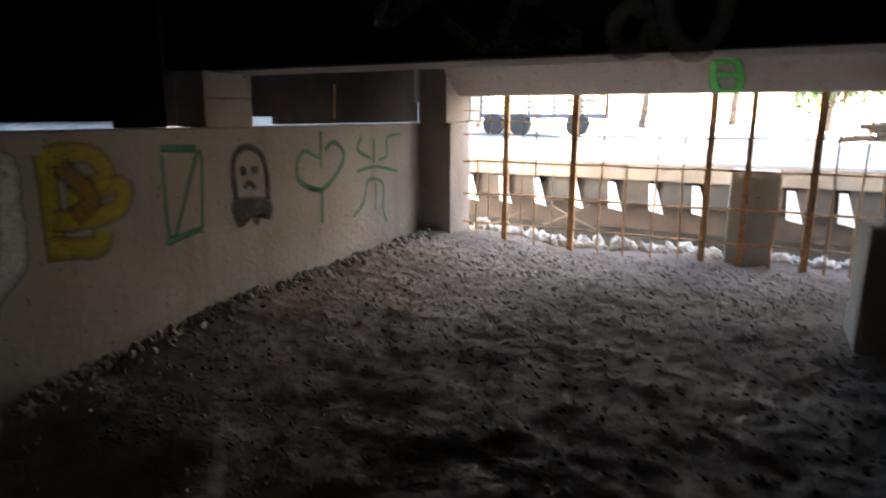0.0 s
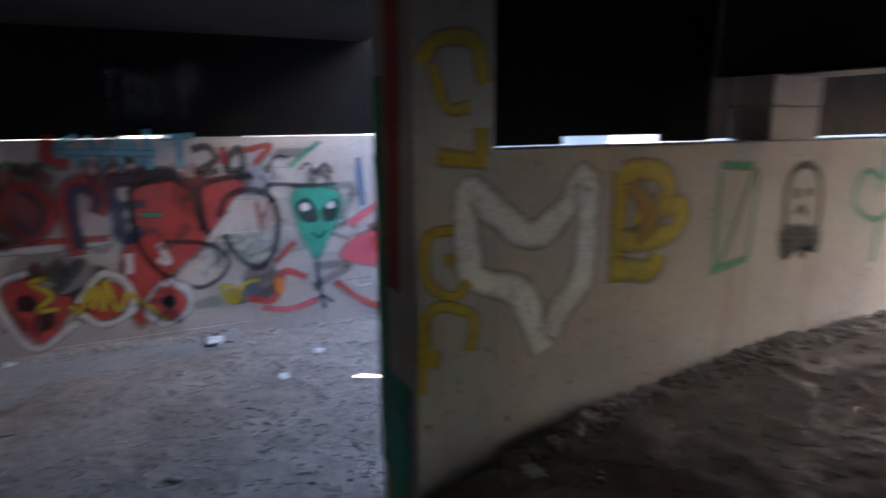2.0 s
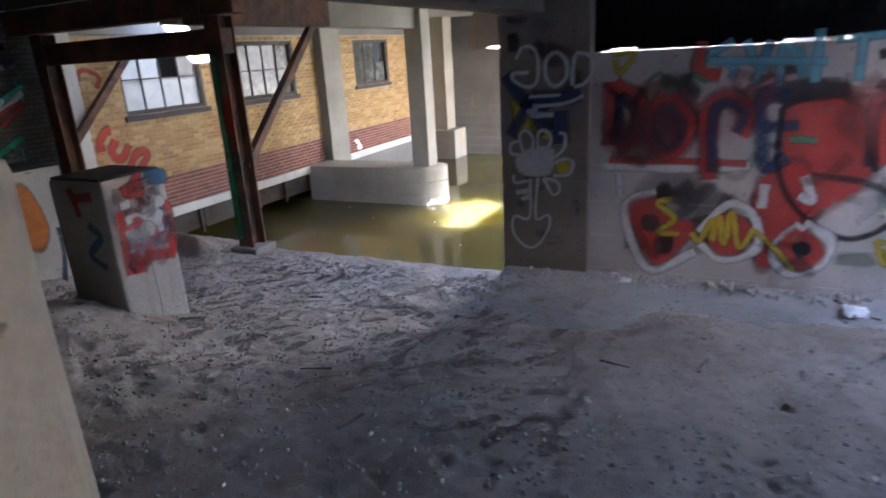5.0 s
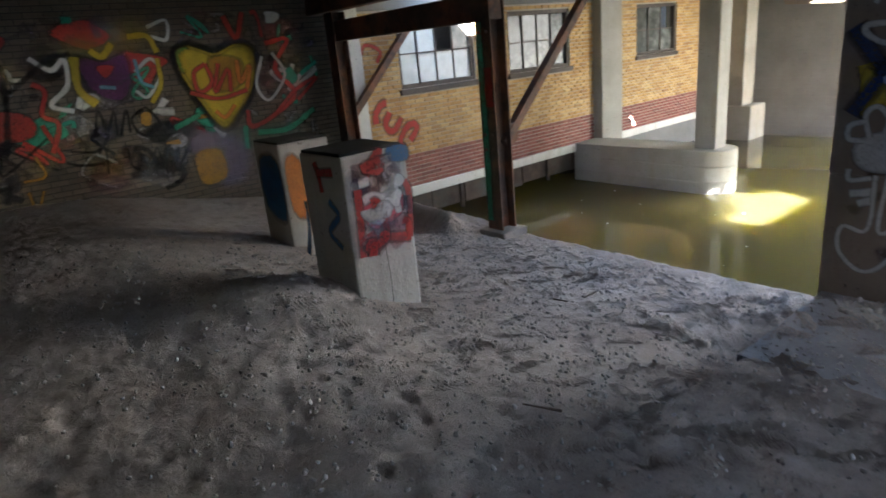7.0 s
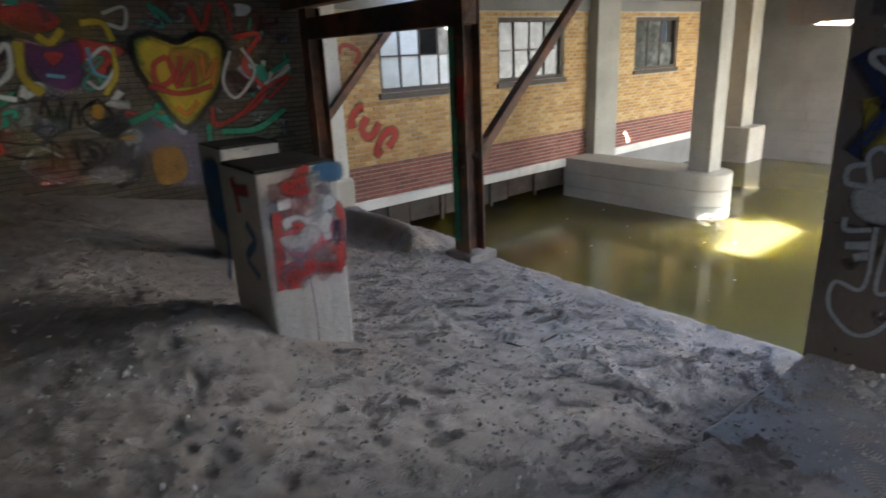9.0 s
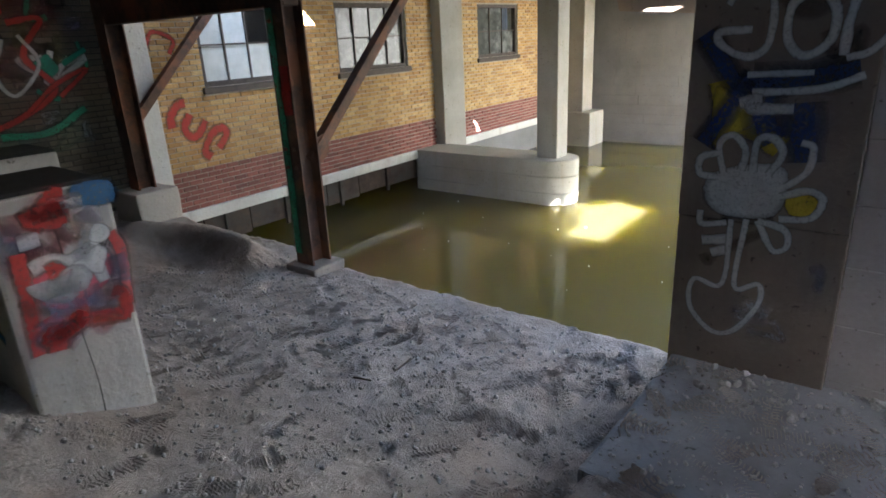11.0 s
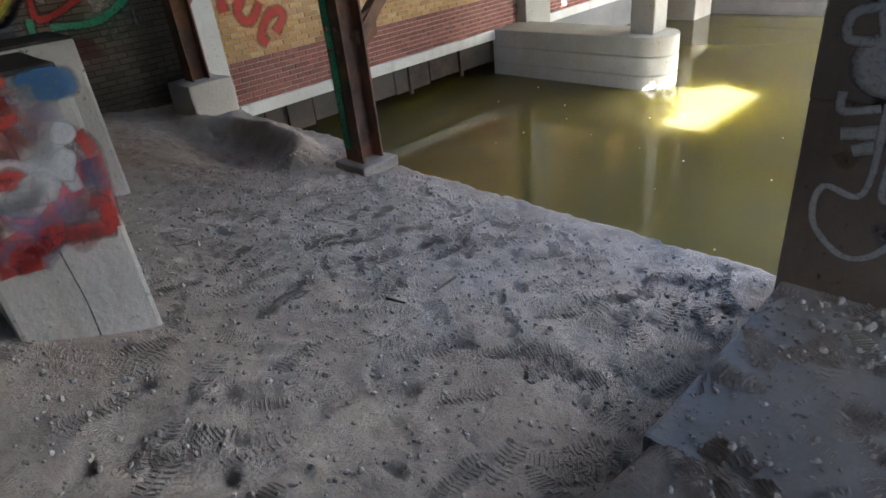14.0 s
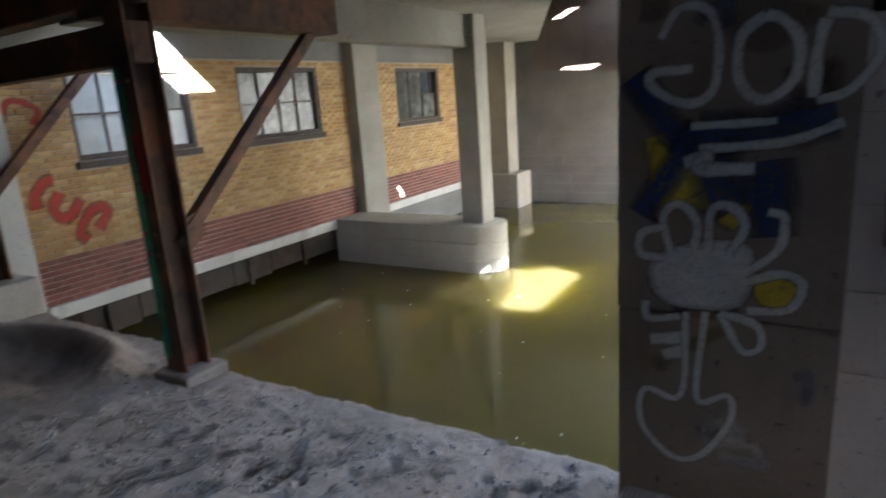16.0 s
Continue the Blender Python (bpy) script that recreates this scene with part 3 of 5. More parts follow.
# steel frame at the pond's edge


def h_section(x, y, z0, z1, w=0.2, t=0.018):
    bm = bmesh.new()
    add_box(bm, x - w / 2, x - w / 2 + t, y - w / 2, y + w / 2, z0, z1, 0.003)
    add_box(bm, x + w / 2 - t, x + w / 2, y - w / 2, y + w / 2, z0, z1, 0.003)
    add_box(bm, x - w / 2 + t, x + w / 2 - t, y - t / 2, y + t / 2, z0, z1)
    return bm


frame_s = thing("steel_frame", "rusty dark steel frame with knee braces at the pond's edge", "steel frame", kind="structure")
PX, PY = -7.20, -5.82
part("post", h_section(PX, PY, -0.72, 2.0, 0.22), "steel", frame_s)
part("base_plate", box(PX - 0.19, PX + 0.19, PY - 0.19, PY + 0.20, -0.70, -0.60, 0.02, 0.012), "rim", frame_s, "crusted concrete base")
part("post", h_section(-7.36, -9.08, -0.3, 2.0, 0.22), "steel", frame_s)
part("cross_beam", beam_between((-7.36, -9.15, 1.745), (PX, PY + 0.1, 1.745), 0.16, 0.27), "steel", frame_s)
part("top_beam", beam_between((-7.36, -9.7, 2.17), (PX, -5.5, 2.17), 0.2, 0.32), "steel", frame_s)
part("pond_beam", box(-9.55, -7.1, -6.24, -5.98, 1.93, 2.30, 0.01), "steel", frame_s)
part("brace", beam_between((-7.27, -5.80, 0.33), (-9.30, -6.12, 1.96), 0.09, 0.11), "steel", frame_s)
part("brace", beam_between((-7.44, -9.13, 0.50), (-8.85, -9.2, 1.86), 0.09, 0.11), "steel", frame_s)
part("gusset", prism([(-7.32, 0.24), (-7.50, 0.36), (-7.50, 0.56), (-7.32, 0.50)], "y", PY + 0.01, PY + 0.03), "steel", frame_s)
for z in (0.30, 0.46, 1.50):
    for y in (PY - 0.05, PY + 0.05):
        part("bolt", add_bar(bmesh.new(), (PX + 0.105, y, z), (PX + 0.135, y, z), 0.016, 6), "steel", frame_s)
part("footing", box(-7.62, -7.08, -9.33, -8.74, -0.9, -0.29, 0.03, 0.01), "block", frame_s)

# plinths in the dirt
plinth_a = thing("concrete_plinth", "upright concrete plinth sprayed red, white and blue, standing in the dirt", "plinth", group="plinths in the dirt")
part("plinth_body", box(-4.90, -4.40, -4.92, -4.37, -0.8, 0.80, 0.02, 0.0015), "block", plinth_a)
part("top_crust", box(-4.89, -4.41, -4.90, -4.40, 0.797, 0.82, 0.008, 0.005), "dark", plinth_a, "dark crusted top")
plinth_b = thing("concrete_plinth", "upright concrete plinth sprayed blue and orange, standing in the dirt", "plinth", group="plinths in the dirt")
part("plinth_body", box(-5.55, -5.0, -7.1, -6.55, -0.8, 0.66, 0.025, 0.002), "block", plinth_b)
part("top_crust", box(-5.54, -5.01, -7.09, -6.56, 0.656, 0.68, 0.008, 0.005), "dark", plinth_b, "dark crusted top")

tagged(finish("floor_slab", box(-7.33, -5.70, -2.47, 0.5, -0.85, -0.445, 0.02, 0.016), "slab"), "dusty concrete slab step beside the pillar", "slab", kind="structure")

# ---- barred opening ----
gate = thing("bar_gate", "rusty steel bars and welded mesh closing the opening", "gate", kind="structure")
GY = 5.1
for x, r in ((-2.06, 0.024), (-1.45, 0.026), (-0.40, 0.024), (-0.13, 0.02), (0.30, 0.026), (0.85, 0.024)):
    part("bar", box(x - r, x + r, GY - 0.02, GY + 0.02, 0.1, 1.70, 0.004, 0.003), "rebar", gate)
for z in (0.54, 0.80, 1.09, 1.33, 1.45, 1.54):
    part("mesh_wire", add_bar(bmesh.new(), (-2.46, GY - 0.028, z), (1.05, GY - 0.028, z + 0.01), 0.009 if z < 1.2 else 0.005, 5, wobble=0.014), "rebar", gate)
for i, x in enumerate((-2.33, -1.76, -1.21, -0.99, -0.78, -0.57, 0.08, 0.43, 0.58, 0.72, 0.95, -1.88, -1.62, -2.2)):
    part("mesh_wire", add_bar(bmesh.new(), (x, GY - 0.036, 0.15), (x + 0.012 * (-1) ** i, GY - 0.036, 1.68 if i % 3 else 1.12), 0.008 if i < 11 else 0.004, 5, wobble=0.012), "rebar", gate)
gatepost = thing("concrete_post", "squat pale concrete post in the barred opening", "post")
part("post_body", box(-0.24, 0.09, 5.14, 5.5, -0.5, 1.09, 0.015, 0.006), "white", gatepost)

# ---- outside ----
def outside_height(x, y):
    bank = 1.35 * step(9.3, 13.5, y) + 0.5 * step(15, 40, y)
    lip = 0.85 * step(5.9, 5.3, y)
    return -0.50 + lip + bank + 0.10 * noise.noise(Vector((x, y, 0)) * 0.9) + 0.05 * noise.noise(Vector((x, y, 0)) * 3)


sheet("ground", -60, 60, 5.25, 110, 0.5, outside_height, "gravel", label="sunlit pale gravel ground rising to a bank", category="ground", kind="structure")
kerb = thing("retaining_wall", "weathered concrete beam with hanging brackets in front of a brown board wall", "retaining wall", kind="structure")
part("cap", box(-14, 8, 8.8, 9.3, 0.62, 0.86, 0.02, 0.01), "brown", kerb)
part("board_face", box(-14, 8, 9.05, 9.25, -0.12, 0.62, 0.01, 0.008), "panel_wood", kerb, "brown board face")
# shade below the boards, painted as a near-black strip
part("shadow_foot", box(-14, 8, 9.1, 9.2, -0.9, -0.12), "dark", kerb, "near-black strip painting the shade under the boards")
x = -13.8
while x < 7.5:
    part("corbel", prism([(x, 0.62), (x + 0.40, 0.62), (x + 0.38, 0.26), (x, 0.24)], "y", 8.90, 9.05, 0.008), "wood", kerb)
    # white plate in place of the sunlit gap beside each corbel
    part("bracket", prism([(x + 0.41, 0.60), (x + 0.50, 0.60), (x + 0.62, 0.20), (x + 0.43, 0.24)], "y", 8.60, 8.63), "white", kerb, "pale triangular plate standing in for a sunlit gap")
    x += 0.545
for a, b in (((-2.9, 8.7, -0.1), (-2.2, 8.75, 0.25)), ((-2.9, 8.72, 0.25), (-2.1, 8.7, -0.1)), ((-4.0, 8.6, -0.3), (-3.2, 8.7, 0.1))):
    o = thing("stick", "bleached stick leaning on the boards", "stick", group="sticks outside")
    part("stick_body", add_bar(bmesh.new(), a, b, 0.015, 6, 0.008, 0.03), "bark", o)
for x, y, r in ((-3.6, 7.6, 0.33), (-1.7, 7.9, 0.33), (-0.6, 7.8, 0.34), (0.9, 7.9, 0.33), (1.5, 7.6, 0.33)):
    o = thing("tyre", "old black tyre lying on the ground outside", "tyre", group="tyres outside")
    bm = bmesh.new()
    for i in range(24):
        for j in range(8):
            a, b = math.tau * i / 24, math.tau * j / 8
            bm.verts.new((x + (r - 0.1 + 0.1 * math.cos(b)) * math.cos(a), y + (r - 0.1 + 0.1 * math.cos(b)) * math.sin(a), outside_height(x, y) + 0.10 + 0.11 * math.sin(b)))
    bm.verts.ensure_lookup_table()
    for i in range(24):
        for j in range(8):
            bm.faces.new([bm.verts[k] for k in (i * 8 + j, (i + 1) % 24 * 8 + j, (i + 1) % 24 * 8 + (j + 1) % 8, i * 8 + (j + 1) % 8)])
    part("tread", bm, "rubber", o, smooth=True)
for x, y, w in ((-3.0, 7.3, 0.6), (-1.1, 8.4, 0.35), (0.4, 8.3, 0.3)):
    o = thing("rubble_block", "pale broken concrete lump outside the bars", "rubble", group="rubble outside")
    z = outside_height(x, y)
    part("lump", box(x - w / 2, x + w / 2, y - 0.2, y + 0.2, z - 0.05, z + 0.3, 0.06, 0.04), "block", o)
trailer = thing("trailer", "dark flatbed trailer with rails parked on the bank", "trailer")
TX, TY = -6.4, 19.0
TZ = outside_height(TX, TY)
part("bed", box(TX - 2.6, TX + 2.2, TY - 0.9, TY + 0.9, TZ + 0.5, TZ + 0.65, 0.02), "truck", trailer)
for k in range(3):
    part("rail", box(TX - 2.6, TX + 2.2, TY - 0.92, TY - 0.88, TZ + 0.8 + k * 0.18, TZ + 0.86 + k * 0.18), "truck", trailer)
for k in range(7):
    part("upright", box(TX - 2.6 + k * 0.79, TX - 2.54 + k * 0.79, TY - 0.93, TY - 0.87, TZ + 0.65, TZ + 1.25), "truck", trailer)
for k in (-1.4, -0.5, 1.3):
    bm = bmesh.new()
    add_bar(bm, (TX + k, TY - 0.95, TZ + 0.32), (TX + k, TY - 0.7, TZ + 0.32), 0.33, 18)
    part("wheel", bm, "rubber", trailer)


def leaf_clump(bm, c, r, n, size):
    for _ in range(n):
        d = Vector((random.gauss(0, 1), random.gauss(0, 1), random.gauss(0, 0.8)))
        p = Vector(c) + d.normalized() * r * random.random() ** 0.4
        q = Euler((random.uniform(0, 6), random.uniform(0, 6), random.uniform(0, 6))).to_matrix()
        s = size * random.uniform(0.6, 1.3)
        bm.faces.new([bm.verts.new(p + q @ Vector(v) * s) for v in ((0, -1, 0), (0.5, 0, 0.1), (0, 1, 0), (-0.5, 0, 0.1))])


def tree(x, y, h, seed):
    random.seed(seed)
    z = outside_height(x, y)
    o = thing("tree", "leafy green tree beyond the gravel bank", "tree", group="trees on the bank", at=(x, y, z))
    bm = bmesh.new()
    add_bar(bm, (x, y, z - 0.2), (x + 0.2, y, z + h * 0.55), 0.16, 8, 0.08, 0.05)
    tips = []
    for k in range(6):
        a = math.tau * k / 6 + random.random()
        s = z + h * random.uniform(0.15, 0.5)
        tip = (x + math.cos(a) * h * 0.35, y + math.sin(a) * h * 0.35, s + h * random.uniform(0.1, 0.35))
        add_bar(bm, (x + 0.1, y, s), tip, 0.05, 6, 0.02, 0.05)
        tips.append(tip)
    part("trunk", bm, "bark", o)
    bm = bmesh.new()
    for tip in tips + [(x, y, z + h * 0.8)]:
        for _ in range(4):
            leaf_clump(bm, [v + random.uniform(-0.5, 0.5) for v in tip], h * 0.16, 90, 0.14)
    part("crown", bm, "leaf", o)


for k, (x, y, h) in enumerate(((-11, 24, 5), (-7.5, 27, 6), (-4.5, 25, 5), (-1.5, 28, 6), (1.5, 24, 4.5), (4.5, 22, 5), (-15, 28, 6))):
    tree(x, y, h, k)
random.seed(3)
snag = thing("dead_branch", "tangled dead brown branches beside the bars", "branch")
for k in range(9):
    a = Vector((0.62 + random.uniform(-0.1, 0.3), 6.3 + random.uniform(-0.1, 0.2), 1.32 + random.uniform(-0.08, 0.12)))
    part("branch", add_bar(bmesh.new(), a, a + Vector((random.uniform(0.7, 1.3), random.uniform(-0.2, 0.2), random.uniform(-0.12, 0.2))), 0.03, 6, 0.008, 0.07), "bark", snag)
part("trunk", add_bar(bmesh.new(), (1.5, 6.4, -0.6), (1.35, 6.35, 1.5), 0.09, 8, 0.06, 0.04), "bark", snag)

# added leaf screen, unseen, over the gap in the pond wall; open where the sun comes in full
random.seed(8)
creeper = thing("creeper", "unseen leafy creeper added to thin the sun falling on the pond", "creeper")
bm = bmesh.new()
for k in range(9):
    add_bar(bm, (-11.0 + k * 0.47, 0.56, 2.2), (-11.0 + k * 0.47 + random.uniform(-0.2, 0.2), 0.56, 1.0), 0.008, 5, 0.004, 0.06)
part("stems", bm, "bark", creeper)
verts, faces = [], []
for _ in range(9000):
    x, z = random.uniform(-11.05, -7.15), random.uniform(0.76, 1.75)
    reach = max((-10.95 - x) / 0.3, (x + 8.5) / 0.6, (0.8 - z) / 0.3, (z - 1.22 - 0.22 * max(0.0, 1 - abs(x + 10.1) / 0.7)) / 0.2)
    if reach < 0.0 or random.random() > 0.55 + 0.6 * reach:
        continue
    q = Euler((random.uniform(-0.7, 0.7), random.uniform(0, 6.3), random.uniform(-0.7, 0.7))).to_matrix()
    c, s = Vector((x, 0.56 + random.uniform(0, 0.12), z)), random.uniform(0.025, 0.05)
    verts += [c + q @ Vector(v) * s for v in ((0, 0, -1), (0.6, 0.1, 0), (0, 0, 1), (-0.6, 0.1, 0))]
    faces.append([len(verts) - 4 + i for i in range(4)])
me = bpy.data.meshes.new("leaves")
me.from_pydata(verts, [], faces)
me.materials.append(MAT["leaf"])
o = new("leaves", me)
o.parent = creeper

# ---- sprayed drawings ----
LAYER = {}
SOUTH = {("y", 2.5), ("y", 4.785)}  # faces that look south


def stroke(wall, axis, plane, paint, width, points):
    """One sprayed line on a wall face: (along, up) points, smoothed."""
    pts = [Vector(p) for p in points]
    ext = [pts[0] * 2 - pts[1]] + pts + [pts[-1] * 2 - pts[-2]]
    line = []
    for a, b, c, d in zip(ext, ext[1:], ext[2:], ext[3:]):
        for k in range(6):
            t = k / 6
            line.append(0.5 * (2 * b + (c - a) * t + (2 * a - 5 * b + 4 * c - d) * t * t + (3 * b - a - 3 * c + d) * t ** 3))
    line.append(pts[-1])
    lay_paint(wall, axis, plane, paint, line, width * 0.68)


def lay_paint(wall, axis, plane, paint, line, half):
    key = (axis, plane)
    LAYER[key] = LAYER.get(key, 0.004) + 0.00012
    d = plane - LAYER[key] if key in SOUTH else plane + LAYER[key]
    bm = bmesh.new()
    uv = bm.loops.layers.uv.new("UVMap")
    rows = []
    for i, p in enumerate(line):
        t = line[min(i + 1, len(line) - 1)] - line[max(i - 1, 0)]
        n = Vector((-t.y, t.x)).normalized() * half * (1 + 0.25 * noise.noise(Vector((p.x * 9, p.y * 9, d))))
        rows.append([bm.verts.new((d, q.x, q.y) if axis == "x" else (q.x, d, q.y)) for q in (p - n, p, p + n)])
    for a, b in zip(rows, rows[1:]):
        for j in (0, 1):
            f = bm.faces.new((a[j], a[j + 1], b[j + 1], b[j]))
            for lp, v in zip(f.loops, (j, 1 - j, 1 - j, j)):
                lp[uv].uv = (0.5, v)
    part("paint_stroke", bm, PAINT[paint], wall)


def fill(wall, axis, plane, paint, width, points):
    """A sprayed patch on a wall face, thin towards its outline."""
    key = (axis, plane)
    LAYER[key] = LAYER.get(key, 0.004) + 0.00012
    d = plane - LAYER[key] if key in SOUTH else plane + LAYER[key]
    bm = bmesh.new()
    uv = bm.loops.layers.uv.new("UVMap")
    pts = [Vector(p) for p in points]
    c = sum(pts, Vector((0, 0))) / len(pts)
    outer, inner = [], []
    n = len(pts)
    for i in range(n):
        a, b, e, g = pts[i - 1], pts[i], pts[(i + 1) % n], pts[(i + 2) % n]
        for k in range(4):
            t = k / 4
            q = 0.5 * (2 * b + (e - a) * t + (2 * a - 5 * b + 4 * e - g) * t * t + (3 * b - a - 3 * e + g) * t ** 3)
            outer.append(c + (q - c) * 1.08)
            inner.append(c + (q - c) * 0.72)
    def at(q):
        return bm.verts.new((d, q.x, q.y) if axis == "x" else (q.x, d, q.y))
    vo, vi, vc = [at(q) for q in outer], [at(q) for q in inner], at(c)
    m = len(vo)
    for i in range(m):
        j = (i + 1) % m
        for vs, us in (((vo[i], vo[j], vi[j], vi[i]), (0, 0, 1, 1)), ((vi[i], vi[j], vc), (1, 1, 1))):
            f = bm.faces.new(vs)
            for lp, v in zip(f.loops, us):
                lp[uv].uv = (0.5, v)
    part("paint_patch", bm, PAINT[paint], wall)


def haze(wall, axis, plane, x0, x1, z0, z1, count, paints, seed):
    """Old overlaid scribbles that can no longer be read."""
    rnd = random.Random(seed)
    for k in range(count):
        cx, cz = rnd.uniform(x0, x1), rnd.uniform(z0, z1)
        s = rnd.uniform(0.12, 0.32) * min(1.0, (x1 - x0) / 1.2)

        def keep(x, z):
            return min(x1, max(x0, x)), min(z1, max(z0, z))

        if k % 4 == 0:
            fill(wall, axis, plane, rnd.choice(paints), 0, [keep(cx + s * math.cos(a) * rnd.uniform(0.6, 1.4), cz + s * math.sin(a) * rnd.uniform(0.5, 1.0)) for a in np.linspace(0, 5.4, 7)])
        else:
            stroke(wall, axis, plane, rnd.choice(paints), rnd.uniform(0.03, 0.08), [keep(cx + rnd.uniform(-s, s), cz + rnd.uniform(-s, s) * 0.9) for _ in range(rnd.randint(3, 6))])


for pts in ([(-0.47, 1.99), (-0.38, 2.0), (-0.29, 2.0)], [(-0.39, 2.0), (-0.38, 1.64)], [(-0.26, 1.63), (-0.25, 1.92), (-0.14, 1.89), (-0.17, 1.8), (-0.24, 1.78), (-0.11, 1.62)],
            [(-0.04, 1.94), (-0.02, 1.62)], [(0.21, 1.59), (0.21, 2.09), (0.3, 2.04), (0.29, 1.88), (0.22, 1.86)]):
    stroke(panel_w, "x", -7.06, "dim_chalk", 0.05, pts)
haze(wall_w, "x", -6.95, -1.4, 0.9, -0.2, 1.25, 30, ["faint_red", "faint_white", "faint_green", "faint_soot"], 1)
haze(wall_w, "x", -6.95, 0.6, 2.2, -0.2, 1.3, 20, ["faint_blue", "faint_white", "faint_red", "faint_soot"], 2)
haze(wall_g, "y", -9.75, -7.2, -2.6, 0.1, 2.1, 80, ["faint_red", "faint_white", "faint_green", "faint_soot", "faint_yellow", "faint_blue"], 3)
haze(wall_g, "y", -9.75, -7.3, -3.0, 0.5, 2.1, 46, ["red", "white_paint", "green", "lilac", "faint_yellow", "teal", "faint_blue"], 13)
haze(wall_g, "y", -9.75, -5.6, -3.0, -0.1, 0.8, 24, ["soot", "faint_soot", "faint_white", "ochre"], 14)
haze(beam_s, "y", -2.08, -6.6, -2.6, 1.85, 2.3, 22, ["faint_red", "faint_white", "faint_green", "faint_yellow"], 4)
haze(pillar, "x", -6.90, -2.4, -1.8, -0.2, 2.0, 12, ["faint_soot", "faint_yellow", "faint_white", "faint_blue"], 5)
stroke(plinth_a, "y", -4.37, "soot", 0.006, [(-4.64, 0.79), (-4.652, 0.5), (-4.645, 0.2), (-4.66, -0.1), (-4.65, -0.35)])
haze(plinth_a, "y", -4.37, -4.84, -4.46, 0.15, 0.7, 14, ["faint_red", "faint_white", "faint_red", "faint_blue"], 6)
fill(wall_w, "x", -6.95, "red", 0, [(-0.32, 1.0), (-0.15, 1.11), (0.15, 1.05), (0.33, 0.75), (0.27, 0.43), (-0.01, 0.17), (-0.16, 0.1), (-0.28, 0.47)])
fill(wall_w, "x", -6.95, "red", 0, [(-0.44, 0.43), (-0.15, 0.59), (-0.04, 0.29), (-0.13, 0.1), (-0.24, -0.23), (-0.4, -0.25)])
fill(wall_w, "x", -6.95, "red", 0, [(0.21, 1.0), (0.53, 1.05), (0.68, 0.94), (0.56, 0.83), (0.44, 0.66), (0.29, 0.55)])
fill(wall_w, "x", -6.95, "soot", 0, [(-0.48, 1.12), (-0.01, 1.17), (0.06, 1.04), (-0.43, 1.0)])
stroke(wall_w, "x", -6.95, "white_paint", 0.07, [(-1.59, 0.51), (-0.88, 0.51), (-0.5, 0.54)])
stroke(wall_w, "x", -6.95, "red", 0.05, [(-1.55, 0.56), (-0.88, 0.56), (-0.52, 0.55)])
stroke(wall_w, "x", -6.95, "red", 0.12, [(-1.55, 1.19), (-1.54, 0.68)])
stroke(wall_w, "x", -6.95, "red", 0.13, [(-1.53, 1.17), (-1.33, 1.01), (-1.32, 0.79), (-1.51, 0.68)])
stroke(wall_w, "x", -6.95, "navy", 0.07, [(-1.48, 1.09), (-1.47, 0.76), (-1.37, 0.82), (-1.37, 0.98), (-1.48, 1.09)])
stroke(wall_w, "x", -6.95, "red", 0.15, [(-1.11, 1.06), (-1.26, 0.86), (-1.11, 0.63), (-0.95, 0.83), (-1.11, 1.06)])
stroke(wall_w, "x", -6.95, "navy", 0.08, [(-1.11, 1.0), (-1.21, 0.84), (-1.1, 0.67), (-1.0, 0.83), (-1.11, 1.0)])
stroke(wall_w, "x", -6.95, "red", 0.14, [(-0.78, 0.42), (-0.81, 0.92), (-0.68, 1.05), (-0.53, 0.92), (-0.59, 0.77)])
stroke(wall_w, "x", -6.95, "navy", 0.07, [(-0.76, 0.48), (-0.78, 0.92), (-0.68, 1.01), (-0.57, 0.92), (-0.61, 0.78)])
stroke(wall_w, "x", -6.95, "navy", 0.09, [(-0.28, 1.07), (-0.45, 1.05), (-0.44, 0.77), (-0.39, 0.53), (-0.25, 0.61)])
stroke(wall_w, "x", -6.95, "navy", 0.07, [(-0.43, 0.83), (-0.2, 0.84)])
stroke(wall_w, "x", -6.95, "green", 0.05, [(-0.25, 0.74), (-0.08, 0.73)])
stroke(wall_w, "x", -6.95, "cyan", 0.055, [(-0.68, 1.45), (-0.84, 1.35), (-0.67, 1.27), (-0.68, 1.18)])
stroke(wall_w, "x", -6.95, "cyan", 0.055, [(-0.6, 1.45), (-0.5, 1.26), (-0.44, 1.44), (-0.52, 1.15)])
stroke(wall_w, "x", -6.95, "cyan", 0.055, [(-0.36, 1.12), (-0.35, 1.43), (-0.21, 1.2), (-0.26, 1.39)])
stroke(wall_w, "x", -6.95, "cyan", 0.06, [(-0.14, 1.5), (-0.14, 1.14)])
stroke(wall_w, "x", -6.95, "cyan", 0.05, [(-0.84, 1.32), (-0.07, 1.28)])
stroke(wall_w, "x", -6.95, "cyan", 0.05, [(-0.04, 1.42), (0.25, 1.44)])
stroke(wall_w, "x", -6.95, "cyan", 0.055, [(0.12, 1.43), (0.12, 1.14)])
stroke(wall_w, "x", -6.95, "red", 0.09, [(-0.89, 1.46), (-0.9, 1.25), (-0.75, 1.21)])
stroke(wall_w, "x", -6.95, "soot", 0.04, [(-0.32, 0.97), (-0.31, 0.53), (-0.14, 0.2), (0.17, 0.01), (0.41, 0.11), (0.46, 0.29), (0.27, 0.43), (-0.09, 0.48)])
stroke(wall_w, "x", -6.95, "soot", 0.04, [(-0.32, 0.97), (-0.05, 1.07), (0.19, 0.92), (0.25, 0.55)])
